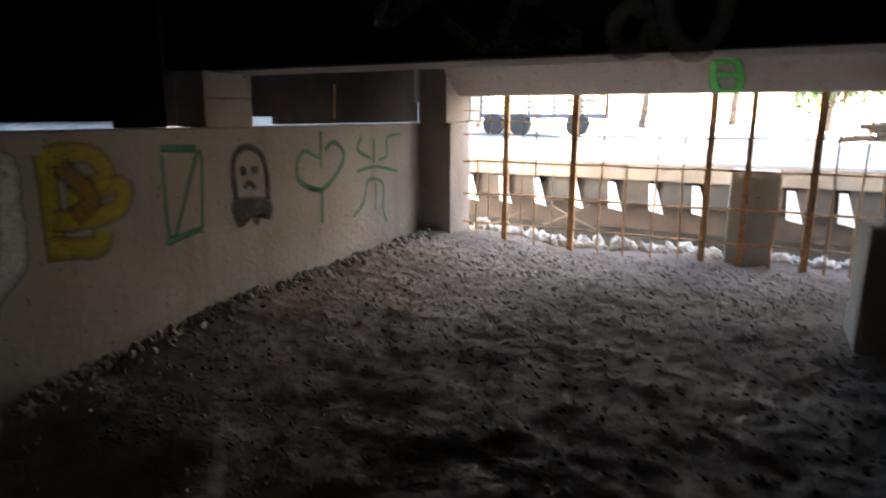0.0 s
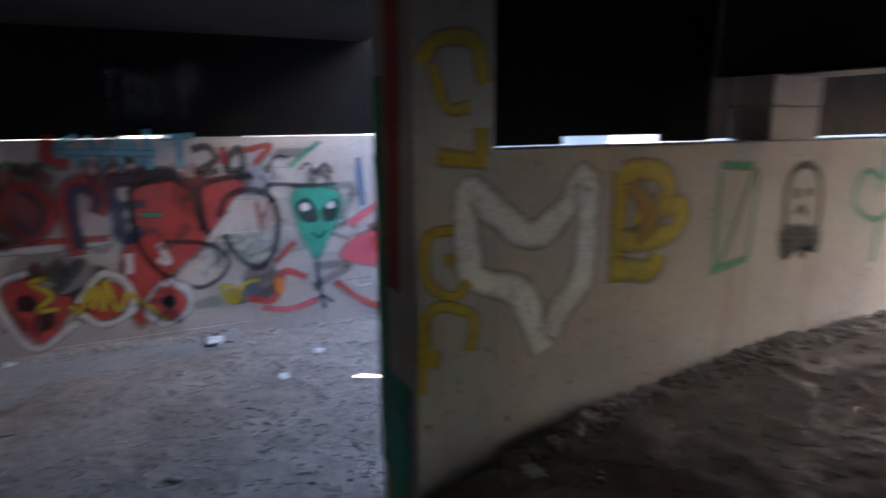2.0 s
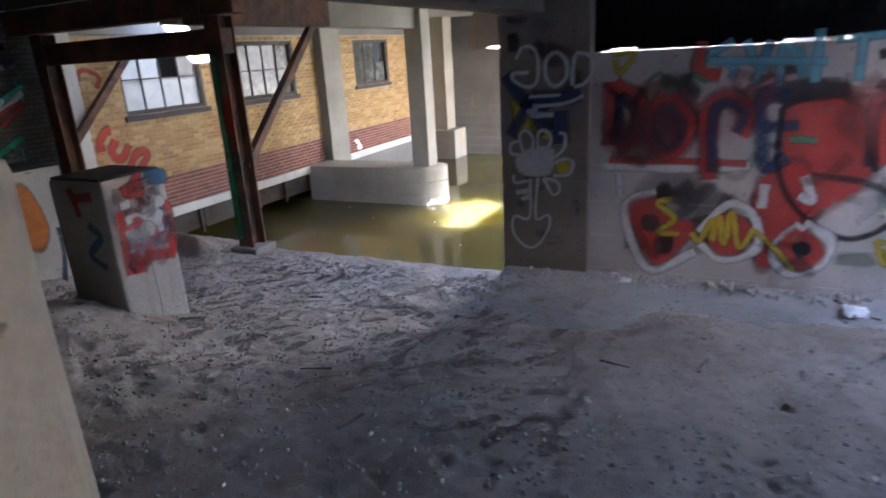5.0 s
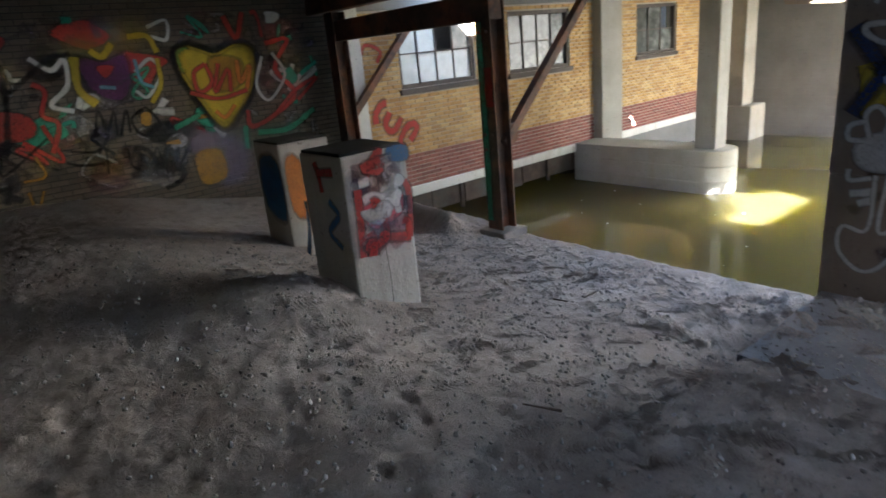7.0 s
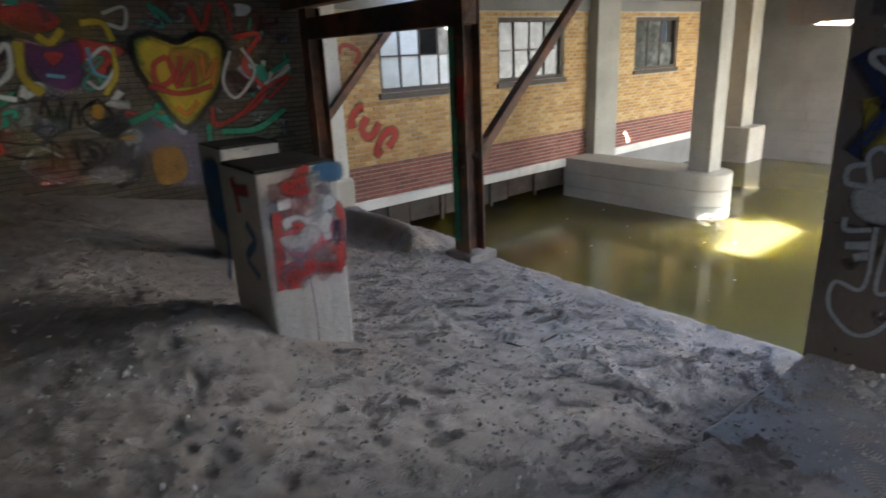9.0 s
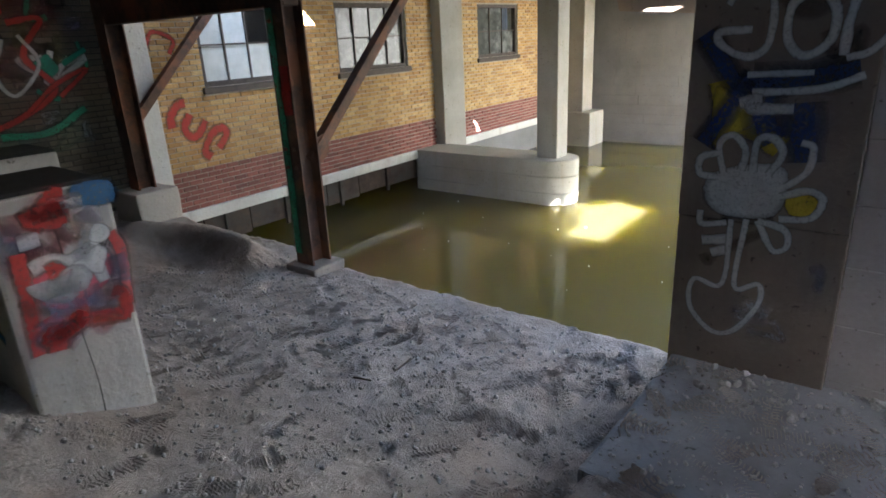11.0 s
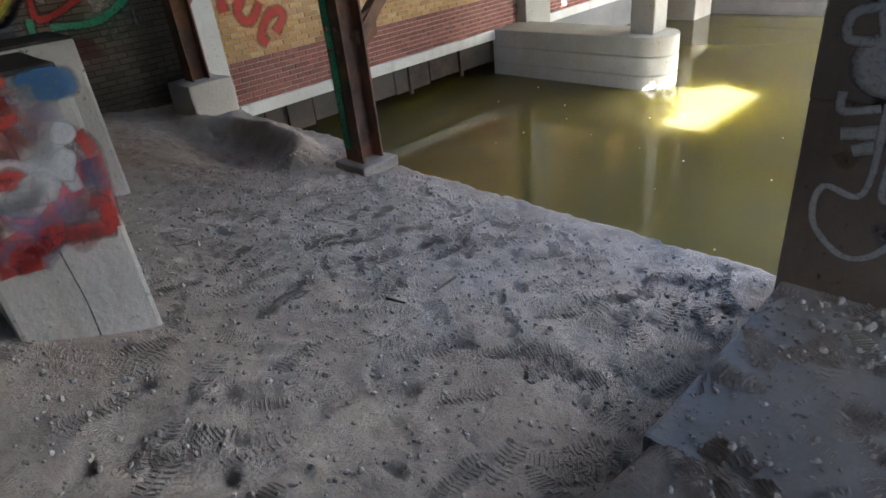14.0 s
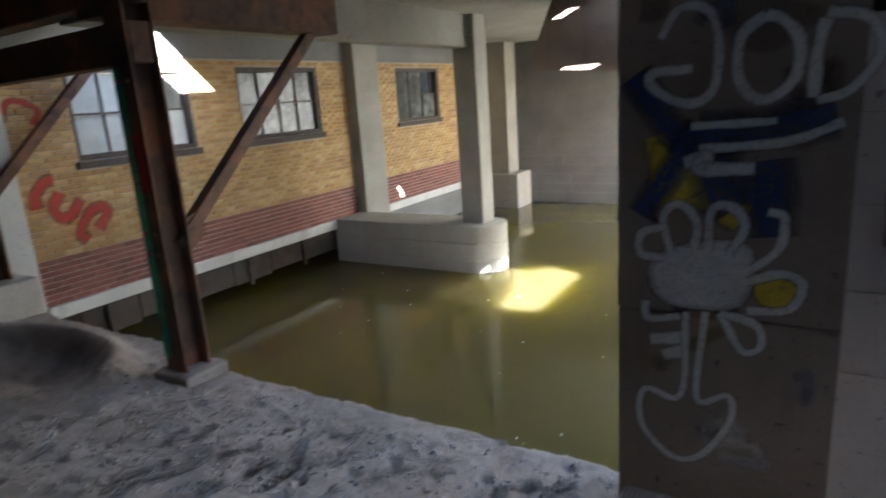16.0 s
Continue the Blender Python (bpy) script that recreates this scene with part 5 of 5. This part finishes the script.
stroke(wall_g, "y", -9.75, "white_paint", 0.04, [(-6.47, 1.51), (-6.32, 1.13), (-6.47, 0.9), (-6.78, 1.23), (-6.63, 1.55)])
stroke(wall_g, "y", -9.75, "white_paint", 0.04, [(-5.0, 1.98), (-5.25, 2.05), (-5.21, 1.82), (-5.02, 1.87)])
stroke(wall_g, "y", -9.75, "white_paint", 0.04, [(-4.74, 1.46), (-4.96, 1.6), (-5.04, 1.4), (-4.83, 1.14), (-4.7, 1.23)])
stroke(wall_g, "y", -9.75, "white_paint", 0.05, [(-3.64, 1.71), (-3.83, 1.56), (-3.99, 1.66), (-3.96, 1.37), (-3.74, 1.17), (-3.96, 1.07)])
stroke(wall_g, "y", -9.75, "red", 0.06, [(-3.6, 1.43), (-3.71, 1.32), (-3.62, 1.07), (-3.76, 0.94), (-3.62, 0.62)])
stroke(wall_g, "y", -9.75, "soot", 0.05, [(-3.36, 1.35), (-3.63, 1.54), (-3.86, 1.7), (-4.07, 1.73)])
stroke(wall_g, "y", -9.75, "soot", 0.06, [(-3.34, 1.66), (-3.3, 1.21), (-3.17, 0.68)])
stroke(wall_g, "y", -9.75, "red", 0.06, [(-3.29, 1.97), (-3.44, 1.93), (-3.38, 1.83)])
stroke(wall_g, "y", -9.75, "soot", 0.03, [(-4.11, 0.74), (-4.21, 1.04), (-4.27, 0.8), (-4.39, 1.02), (-4.36, 0.71)])
stroke(wall_g, "y", -9.75, "soot", 0.03, [(-4.4, 0.71), (-4.53, 1.01), (-4.52, 0.73)])
stroke(wall_g, "y", -9.75, "soot", 0.03, [(-4.77, 1.02), (-4.57, 0.89), (-4.66, 0.67), (-4.9, 0.77), (-4.77, 1.02)])
fill(wall_g, "y", -9.75, "ochre", 0, [(-4.7, 0.95), (-4.81, 0.94), (-4.78, 0.78), (-4.67, 0.81)])
stroke(wall_g, "y", -9.75, "soot", 0.025, [(-3.69, 0.64), (-4.03, 0.56), (-4.18, 0.58), (-4.15, 0.26)])
stroke(wall_g, "y", -9.75, "soot", 0.025, [(-4.44, 0.54), (-4.44, 0.33), (-4.53, 0.24)])
stroke(wall_g, "y", -9.75, "soot", 0.025, [(-4.57, 0.44), (-4.66, 0.26), (-4.79, 0.49), (-4.82, 0.23)])
stroke(wall_g, "y", -9.75, "soot", 0.025, [(-4.91, 0.47), (-4.86, 0.14), (-5.07, 0.45), (-4.97, 0.16), (-5.24, 0.47)])
stroke(wall_g, "y", -9.75, "soot", 0.03, [(-3.73, 0.48), (-3.89, 0.42), (-4.14, 0.4)])
fill(wall_g, "y", -9.75, "lilac", 0, [(-5.27, 0.59), (-5.57, 0.56), (-5.99, 0.32), (-5.86, -0.17), (-5.44, -0.14), (-5.23, 0.17)])
fill(wall_g, "y", -9.75, "ochre", 0, [(-5.26, 0.34), (-5.62, 0.33), (-5.64, -0.08), (-5.27, -0.11)])
stroke(wall_g, "y", -9.75, "yellow", 0.06, [(-5.04, 1.6), (-5.02, 1.28), (-4.86, 1.06)])
stroke(wall_g, "y", -9.75, "cyan", 0.04, [(-4.77, 1.61), (-4.79, 1.34), (-4.93, 1.25)])
stroke(wall_g, "y", -9.75, "yellow", 0.07, [(-4.75, 1.88), (-4.98, 1.87), (-5.06, 1.67)])
stroke(wall_b, "y", -9.36, "red", 0.12, [(-8.27, 0.63), (-8.17, 0.62), (-8.04, 0.47), (-8.04, 0.33)])
stroke(wall_b, "y", -9.36, "red", 0.12, [(-8.31, 0.48), (-8.21, 0.31), (-8.28, 0.18), (-8.41, 0.21), (-8.53, 0.37)])
stroke(wall_b, "y", -9.36, "red", 0.12, [(-8.53, -0.14), (-8.45, -0.04), (-8.6, 0.18), (-8.78, 0.23), (-8.82, 0.13), (-8.67, -0.03)])
stroke(wall_b, "y", -9.36, "red", 0.06, [(-7.66, 1.37), (-7.78, 1.54), (-7.86, 1.31), (-7.99, 1.53), (-8.26, 1.43), (-8.18, 1.26)])
stroke(wall_b, "y", -9.36, "red", 0.05, [(-7.62, 1.5), (-7.62, 1.28), (-7.85, 1.23)])
stroke(plinth_a, "y", -4.37, "red", 0.06, [(-4.56, 0.66), (-4.66, 0.78), (-4.71, 0.78)])
fill(plinth_a, "y", -4.37, "blue", 0, [(-4.75, 0.81), (-4.91, 0.8), (-4.91, 0.7), (-4.75, 0.72)])
stroke(plinth_a, "y", -4.37, "red", 0.06, [(-4.49, 0.58), (-4.47, 0.24), (-4.47, 0.13)])
stroke(plinth_a, "y", -4.37, "red", 0.07, [(-4.47, 0.23), (-4.66, 0.22), (-4.87, 0.17)])
stroke(plinth_a, "y", -4.37, "red", 0.05, [(-4.86, 0.57), (-4.89, 0.46), (-4.86, 0.17)])
fill(plinth_a, "y", -4.37, "pink", 0, [(-4.52, 0.46), (-4.65, 0.48), (-4.82, 0.5), (-4.82, 0.37), (-4.71, 0.31), (-4.6, 0.29), (-4.52, 0.36)])
stroke(plinth_a, "y", -4.37, "red", 0.06, [(-4.66, 0.43), (-4.67, 0.23)])
stroke(plinth_a, "y", -4.37, "white_paint", 0.05, [(-4.5, 0.62), (-4.58, 0.62)])
stroke(plinth_a, "y", -4.37, "white_paint", 0.05, [(-4.52, 0.5), (-4.6, 0.52), (-4.68, 0.49), (-4.8, 0.54)])
stroke(plinth_a, "y", -4.37, "white_paint", 0.05, [(-4.53, 0.36), (-4.6, 0.43), (-4.63, 0.45)])
stroke(plinth_a, "y", -4.37, "white_paint", 0.045, [(-4.76, 0.51), (-4.79, 0.36)])
stroke(plinth_a, "y", -4.37, "lilac", 0.04, [(-4.77, 0.7), (-4.83, 0.59)])
stroke(plinth_a, "x", -4.4, "red", 0.05, [(-4.71, 0.75), (-4.68, 0.67), (-4.66, 0.55)])
stroke(plinth_a, "x", -4.4, "red", 0.05, [(-4.7, 0.68), (-4.49, 0.7)])
stroke(plinth_a, "x", -4.4, "blue", 0.05, [(-4.59, 0.5), (-4.49, 0.41), (-4.63, 0.28), (-4.49, 0.19)])
stroke(plinth_a, "x", -4.4, "blue", 0.05, [(-4.92, 0.46), (-4.93, 0.26), (-5.0, 0.05)])

# later layers over the drawings
haze(wall_w, "x", -6.95, -1.6, 0.3, -0.3, 1.2, 14, ["faint_soot", "faint_red", "faint_soot"], 21)
haze(plinth_a, "y", -4.37, -4.86, -4.46, 0.12, 0.74, 22, ["faint_red", "red", "faint_white", "white_paint", "lilac"], 23)

# green and red side of the inner column, green spot on the whitish column
def side_stroke(wall, plane, paint, width, points):
    pts = [Vector(p) for p in points]
    bm = bmesh.new()
    uv = bm.loops.layers.uv.new("UVMap")
    LAYER[plane] = LAYER.get(plane, 0.004) + 0.0002
    d = plane - LAYER[plane]
    n = 12
    line = [pts[0].lerp(pts[1], k / n) for k in range(n + 1)]
    rows = []
    for p in line:
        w = width / 2 * (1 + 0.3 * noise.noise(Vector((p.x * 5, p.y * 5, d))))
        rows.append([bm.verts.new((p.x + s * w, d, p.y)) for s in (-1, 0, 1)])
    for a, b in zip(rows, rows[1:]):
        for j in (0, 1):
            f = bm.faces.new((a[j], a[j + 1], b[j + 1], b[j]))
            for lp, v in zip(f.loops, (j, 1 - j, 1 - j, j)):
                lp[uv].uv = (0.5, v)
    part("paint_stroke", bm, PAINT[paint], wall)


stroke(frame_s, "x", PX + 0.11, "green", 0.10, [(PY - 0.06, -0.5), (PY - 0.05, 0.6), (PY - 0.06, 1.6)])
stroke(frame_s, "x", PX + 0.11, "red", 0.12, [(PY + 0.04, 0.75), (PY + 0.04, 1.15)])
side_stroke(column_a, 0.62, "green", 0.16, [(-3.08, 0.1), (-3.08, 1.7)])
side_stroke(column_a, 0.62, "red", 0.16, [(-2.95, 0.9), (-2.90, 2.2)])
side_stroke(column_a, 0.62, "teal", 0.30, [(-2.95, -0.2), (-2.93, 0.55)])
fill(col_s, "y", -1.267, "green", 0, [(-2.02, 0.95), (-1.92, 1.02), (-1.84, 0.92), (-1.88, 0.75), (-2.0, 0.78)])
fill(plinth_b, "y", -6.55, "orange", 0, [(-5.05, 0.5), (-5.2, 0.5), (-5.3, 0.1), (-5.2, -0.1), (-5.06, 0.0)])
fill(plinth_b, "x", -5.0, "blue", 0, [(-6.6, 0.5), (-7.0, 0.5), (-7.0, 0.0), (-6.6, -0.1)])

# ---- loose things on the floor ----
def floor_z(x, y):
    z = ground_height(x, y) + ground_detail(x, y)
    return max(z, -0.443) if x < -5.75 and -2.45 < y < 0.4 else z


random.seed(11)
for x, y, s in ((-6.55, 0.25, 0.22), (-6.6, 2.05, 0.2), (-6.3, 1.9, 0.14), (-5.7, 1.0, 0.12), (-6.75, -1.35, 0.1), (-2.55, 1.0, 0.09), (-5.2, 0.6, 0.1)):
    o = thing("litter", "crumpled pale plastic litter on the dirt", "litter", group="litter on the floor", at=(x, y, floor_z(x, y)))
    bm = bmesh.new()
    bmesh.ops.create_grid(bm, x_segments=9, y_segments=7, size=0.5)
    z = floor_z(x, y)
    for v in bm.verts:
        w = noise.noise_vector(v.co * 4 + Vector((x, y, 0)))
        v.co = Vector((x + v.co.x * s + w.x * s * 0.2, y + v.co.y * s * 0.7 + w.y * s * 0.2, z + 0.02 + abs(w.z) * s * 0.35))
    bmesh.ops.solidify(bm, geom=list(bm.faces), thickness=0.002)
    part("wrapper", bm, "trash", o, smooth=True)
for k in range(14):
    x, y = random.uniform(-6.8, -3.6), random.uniform(-5.6, 1.8)
    o = thing("twig", "dry brown twig lying on the dirt", "twig", group="twigs on the floor", at=(x, y, floor_z(x, y)))
    a = random.uniform(0, 6.3)
    l = random.uniform(0.1, 0.3)
    part("twig_body", add_bar(bmesh.new(), (x, y, floor_z(x, y) + 0.012), (x + l * math.cos(a), y + l * math.sin(a), floor_z(x + l * math.cos(a), y + l * math.sin(a)) + 0.012), 0.008, 5, 0.004, 0.01), "bark", o)

t = bmesh.new()
bmesh.ops.create_icosphere(t, subdivisions=1, radius=1)
base_v = [v.co.copy() for v in t.verts]
base_f = [[v.index for v in f.verts] for f in t.faces]
t.free()


def floating(name, count, spot, size, material, label):
    """Thin uneven flakes lying on the water."""
    verts, faces = [], []
    for _ in range(count):
        x, y = spot()
        if x > pond_edge(y) - 0.03:
            continue
        s, k, turn = size * random.uniform(0.3, 1.0), len(verts), random.uniform(0, 6.3)
        rim = [(math.tau * i / 6 + turn, s * random.uniform(0.5, 1.2)) for i in range(6)]
        verts += [(x + r * math.cos(a), y + 0.6 * r * math.sin(a), WATER + 0.004) for a, r in rim] + [(x + r * math.cos(a), y + 0.6 * r * math.sin(a), WATER - 0.004) for a, r in rim]
        faces += [tuple(range(k, k + 6))] + [(k + i, k + 6 + i, k + 6 + (i + 1) % 6, k + (i + 1) % 6) for i in range(6)]
    me = bpy.data.meshes.new(name)
    me.from_pydata(verts, [], faces)
    me.materials.append(MAT[material])
    tagged(new(name, me), label, "scum", kind="stuff")


floating("pond_scum", 700, lambda: (-7.45 - abs(random.gauss(0, 0.45)), random.gauss(-2.9, 0.7)), 0.035, "scum", "pale green flakes on the water along the bank")
floating("floating_specks", 26, lambda: (random.uniform(-13, -7.6), random.uniform(-9, -2.5)), 0.02, "trash", "bits of leaf and foam on the water")


def clods(name, count, spot, size, material, label):
    verts, faces = [], []
    for _ in range(count):
        x, y = spot()
        s = size * random.uniform(0.3, 1.0) ** 2 * 1.6
        if x < -7.3 or (-2.98 < x < -2.74 and y > 0.6):
            continue
        q = Euler((random.uniform(0, 6), random.uniform(0, 6), random.uniform(0, 6))).to_matrix()
        c = Vector((x, y, floor_z(x, y) + s * 0.2))
        sq = Vector((random.uniform(0.7, 1.3), random.uniform(0.6, 1.1), random.uniform(0.4, 0.8)))
        k = len(verts)
        verts += [c + q @ Vector((v.x * sq.x * s * random.uniform(0.75, 1.2), v.y * sq.y * s, v.z * sq.z * s)) for v in base_v]
        faces += [[k + i for i in f] for f in base_f]
    me = bpy.data.meshes.new(name)
    me.from_pydata(verts, [], faces)
    me.materials.append(MAT[material])
    tagged(new(name, me), label, "dirt", kind="stuff")


clods("dirt_clods", 14000, lambda: (random.uniform(-7.3, 2.0), random.uniform(-7, 5.0)), 0.010, "clod", "small grey-brown clods and pebbles scattered over the dirt")
clods("shore_crumbs", 7000, lambda: (random.uniform(-7.2, -3.0), random.uniform(-6.2, 1.5)), 0.011, "clod", "dry crumbs and chips trodden into the dirt by the pond")
clods("bay_clods", 7000, lambda: (random.uniform(-2.7, 1.6), random.uniform(-0.5, 4.9)), 0.008, "clod", "rough clods and crumbs over the dirt before the low wall")
clods("wall_debris", 1000, lambda: (-2.74 + abs(random.gauss(0, 0.10)), random.uniform(0.9, 4.8)), 0.022, "clod", "crumbled clods heaped along the low wall")
clods("wall_debris", 500, lambda: (-6.93 + abs(random.gauss(0, 0.10)), random.uniform(-1.5, 2.4)), 0.026, "clod", "crumbled debris along the graffiti wall")
clods("slab_debris", 500, lambda: (random.uniform(-6.9, -5.8), random.uniform(-2.43, -1.0)), 0.007, "clod", "fine grit on the concrete slab")
clods("slab_debris", 110, lambda: (random.gauss(-6.7, 0.14), random.gauss(-2.0, 0.2)), 0.02, "clod", "crumbled debris on the slab at the pillar's foot")
clods("bank_rubble", 400, lambda: (random.uniform(-2.4, 1.5), 5.25 + abs(random.gauss(0, 0.12))), 0.05, "gravel", "pale sunlit rubble along the sill")

# shoe prints pressed into the soft mud
random.seed(21)
verts, faces = [], []
for _ in range(420):
    x, y = random.uniform(-7.1, -3.9), random.uniform(-5.8, -1.2)
    a = random.gauss(2.5, 0.9)
    ca, sa = math.cos(a), math.sin(a)
    pitch = random.choice((0.016, 0.02, 0.026))
    for k in range(int(0.26 / pitch)):
        u = -0.13 + k * pitch
        w = 0.045 * math.sqrt(max(0.05, 1 - (u / 0.14) ** 2)) * (0.75 if -0.05 < u < 0.02 else 1)
        for s0, s1 in ((-1, -0.1), (0.1, 1)) if pitch > 0.018 else ((-1, 1),):
            n = len(verts)
            for du, dv, dz in ((-0.3, s0, -0.004), (0.0, s0, 0.005), (0.3, s0, -0.004), (-0.3, s1, -0.004), (0.0, s1, 0.005), (0.3, s1, -0.004)):
                px, py = u + du * pitch + 0.01 * abs(dv), dv * w
                vx, vy = x + px * ca - py * sa, y + px * sa + py * ca
                verts.append((vx, vy, floor_z(vx, vy) + dz))
            faces += [(n, n + 1, n + 4, n + 3), (n + 1, n + 2, n + 5, n + 4)]
me = bpy.data.meshes.new("shoe_prints")
me.from_pydata(verts, [], faces)
me.materials.append(MAT["dirt"])
tagged(new("shoe_prints", me), "shoe tread prints pressed into the grey mud", "shoe prints", kind="stuff")

# ---- bricks ----
def brick_mesh(w, h, d, material):
    bm = box(0, w, 0, d, 0, h)
    top = [e for e in bm.edges if all(v.co.y > d * 0.9 for v in e.verts)]
    bmesh.ops.bevel(bm, geom=top, offset=0.005, segments=1, affect="EDGES")
    me = bpy.data.meshes.new("brick")
    bm.to_mesh(me)
    bm.free()
    me.materials.append(MAT[material])
    return me


def brick_field(wall, x0, x1, z0, z1, front, material, near, holes=(), course=0.0685, length=0.205):
    """Running bond; the stretch nearest the walk as single bricks, the rest as one mesh."""
    whole = brick_mesh(length - 0.011, course - 0.011, 0.03, material)
    co = np.array([v.co for v in whole.vertices])
    polys = [list(p.vertices) for p in whole.polygons]
    verts, faces, made = [], [], 0
    for r in range(int(round((z1 - z0) / course))):
        z = z0 + r * course
        x = x0 - (length / 2 if r % 2 else 0)
        while x < x1 - 0.03:
            a, b = max(x, x0), min(x + length - 0.011, x1)
            x += length
            if b - a < 0.03:
                continue
            if any(hb > a and ha < b and hz1 > z and hz0 < z + course for ha, hb, hz0, hz1 in holes):
                parts = [(a, min(b, ha - 0.005)) for ha, hb, hz0, hz1 in holes if hz1 > z and hz0 < z + course and a < ha < b] + \
                        [(max(a, hb + 0.005), b) for ha, hb, hz0, hz1 in holes if hz1 > z and hz0 < z + course and a < hb < b]
            else:
                parts = [(a, b)]
            for a, b in parts:
                if b - a < 0.025:
                    continue
                proud = random.uniform(-0.003, 0.003)
                if near(a, z) and made < 300 and abs(b - a - (length - 0.011)) < 1e-4:
                    made += 1
                    o = new("brick", whole)
                    o.location = (a, front - 0.03 + proud, z)
                    o.parent = wall
                else:
                    k = len(verts)
                    p = co.copy()
                    p[:, 0] *= (b - a) / (length - 0.011)
                    verts += (p + (a, front - 0.03 + proud, z)).tolist()
                    faces += [[k + i for i in f] for f in polys]
    me = bpy.data.meshes.new("bricks")
    me.from_pydata(verts, [], faces)
    me.materials.append(MAT[material])
    o = new("bricks", me)
    o.parent = wall
    tagged(o, kind="stuff")


random.seed(5)
HOLES = [(a, b, WZ0 - 0.09, WZ1) for a, b in WINDOWS] + [(-14.44, -13.70, -1, 3), (-19.4, -18.6, -1, 3)]
brick_field(wall_b, -19.3, -7.86, -0.812, -0.812 + 8 * 0.0685, BY, "brick_red", lambda x, z: x > -11.0 and z < -0.55, HOLES)
brick_field(wall_b, -19.3, -7.86, -0.264, 2.02, BY, "brick_yellow", lambda x, z: x > -10.2 and z < 0.6, HOLES)
brick_field(wall_g, -7.6, -2.2, -0.6, TOP, -9.75, "brick_grey", lambda x, z: x < -4.5 and 0 < z < 0.7)
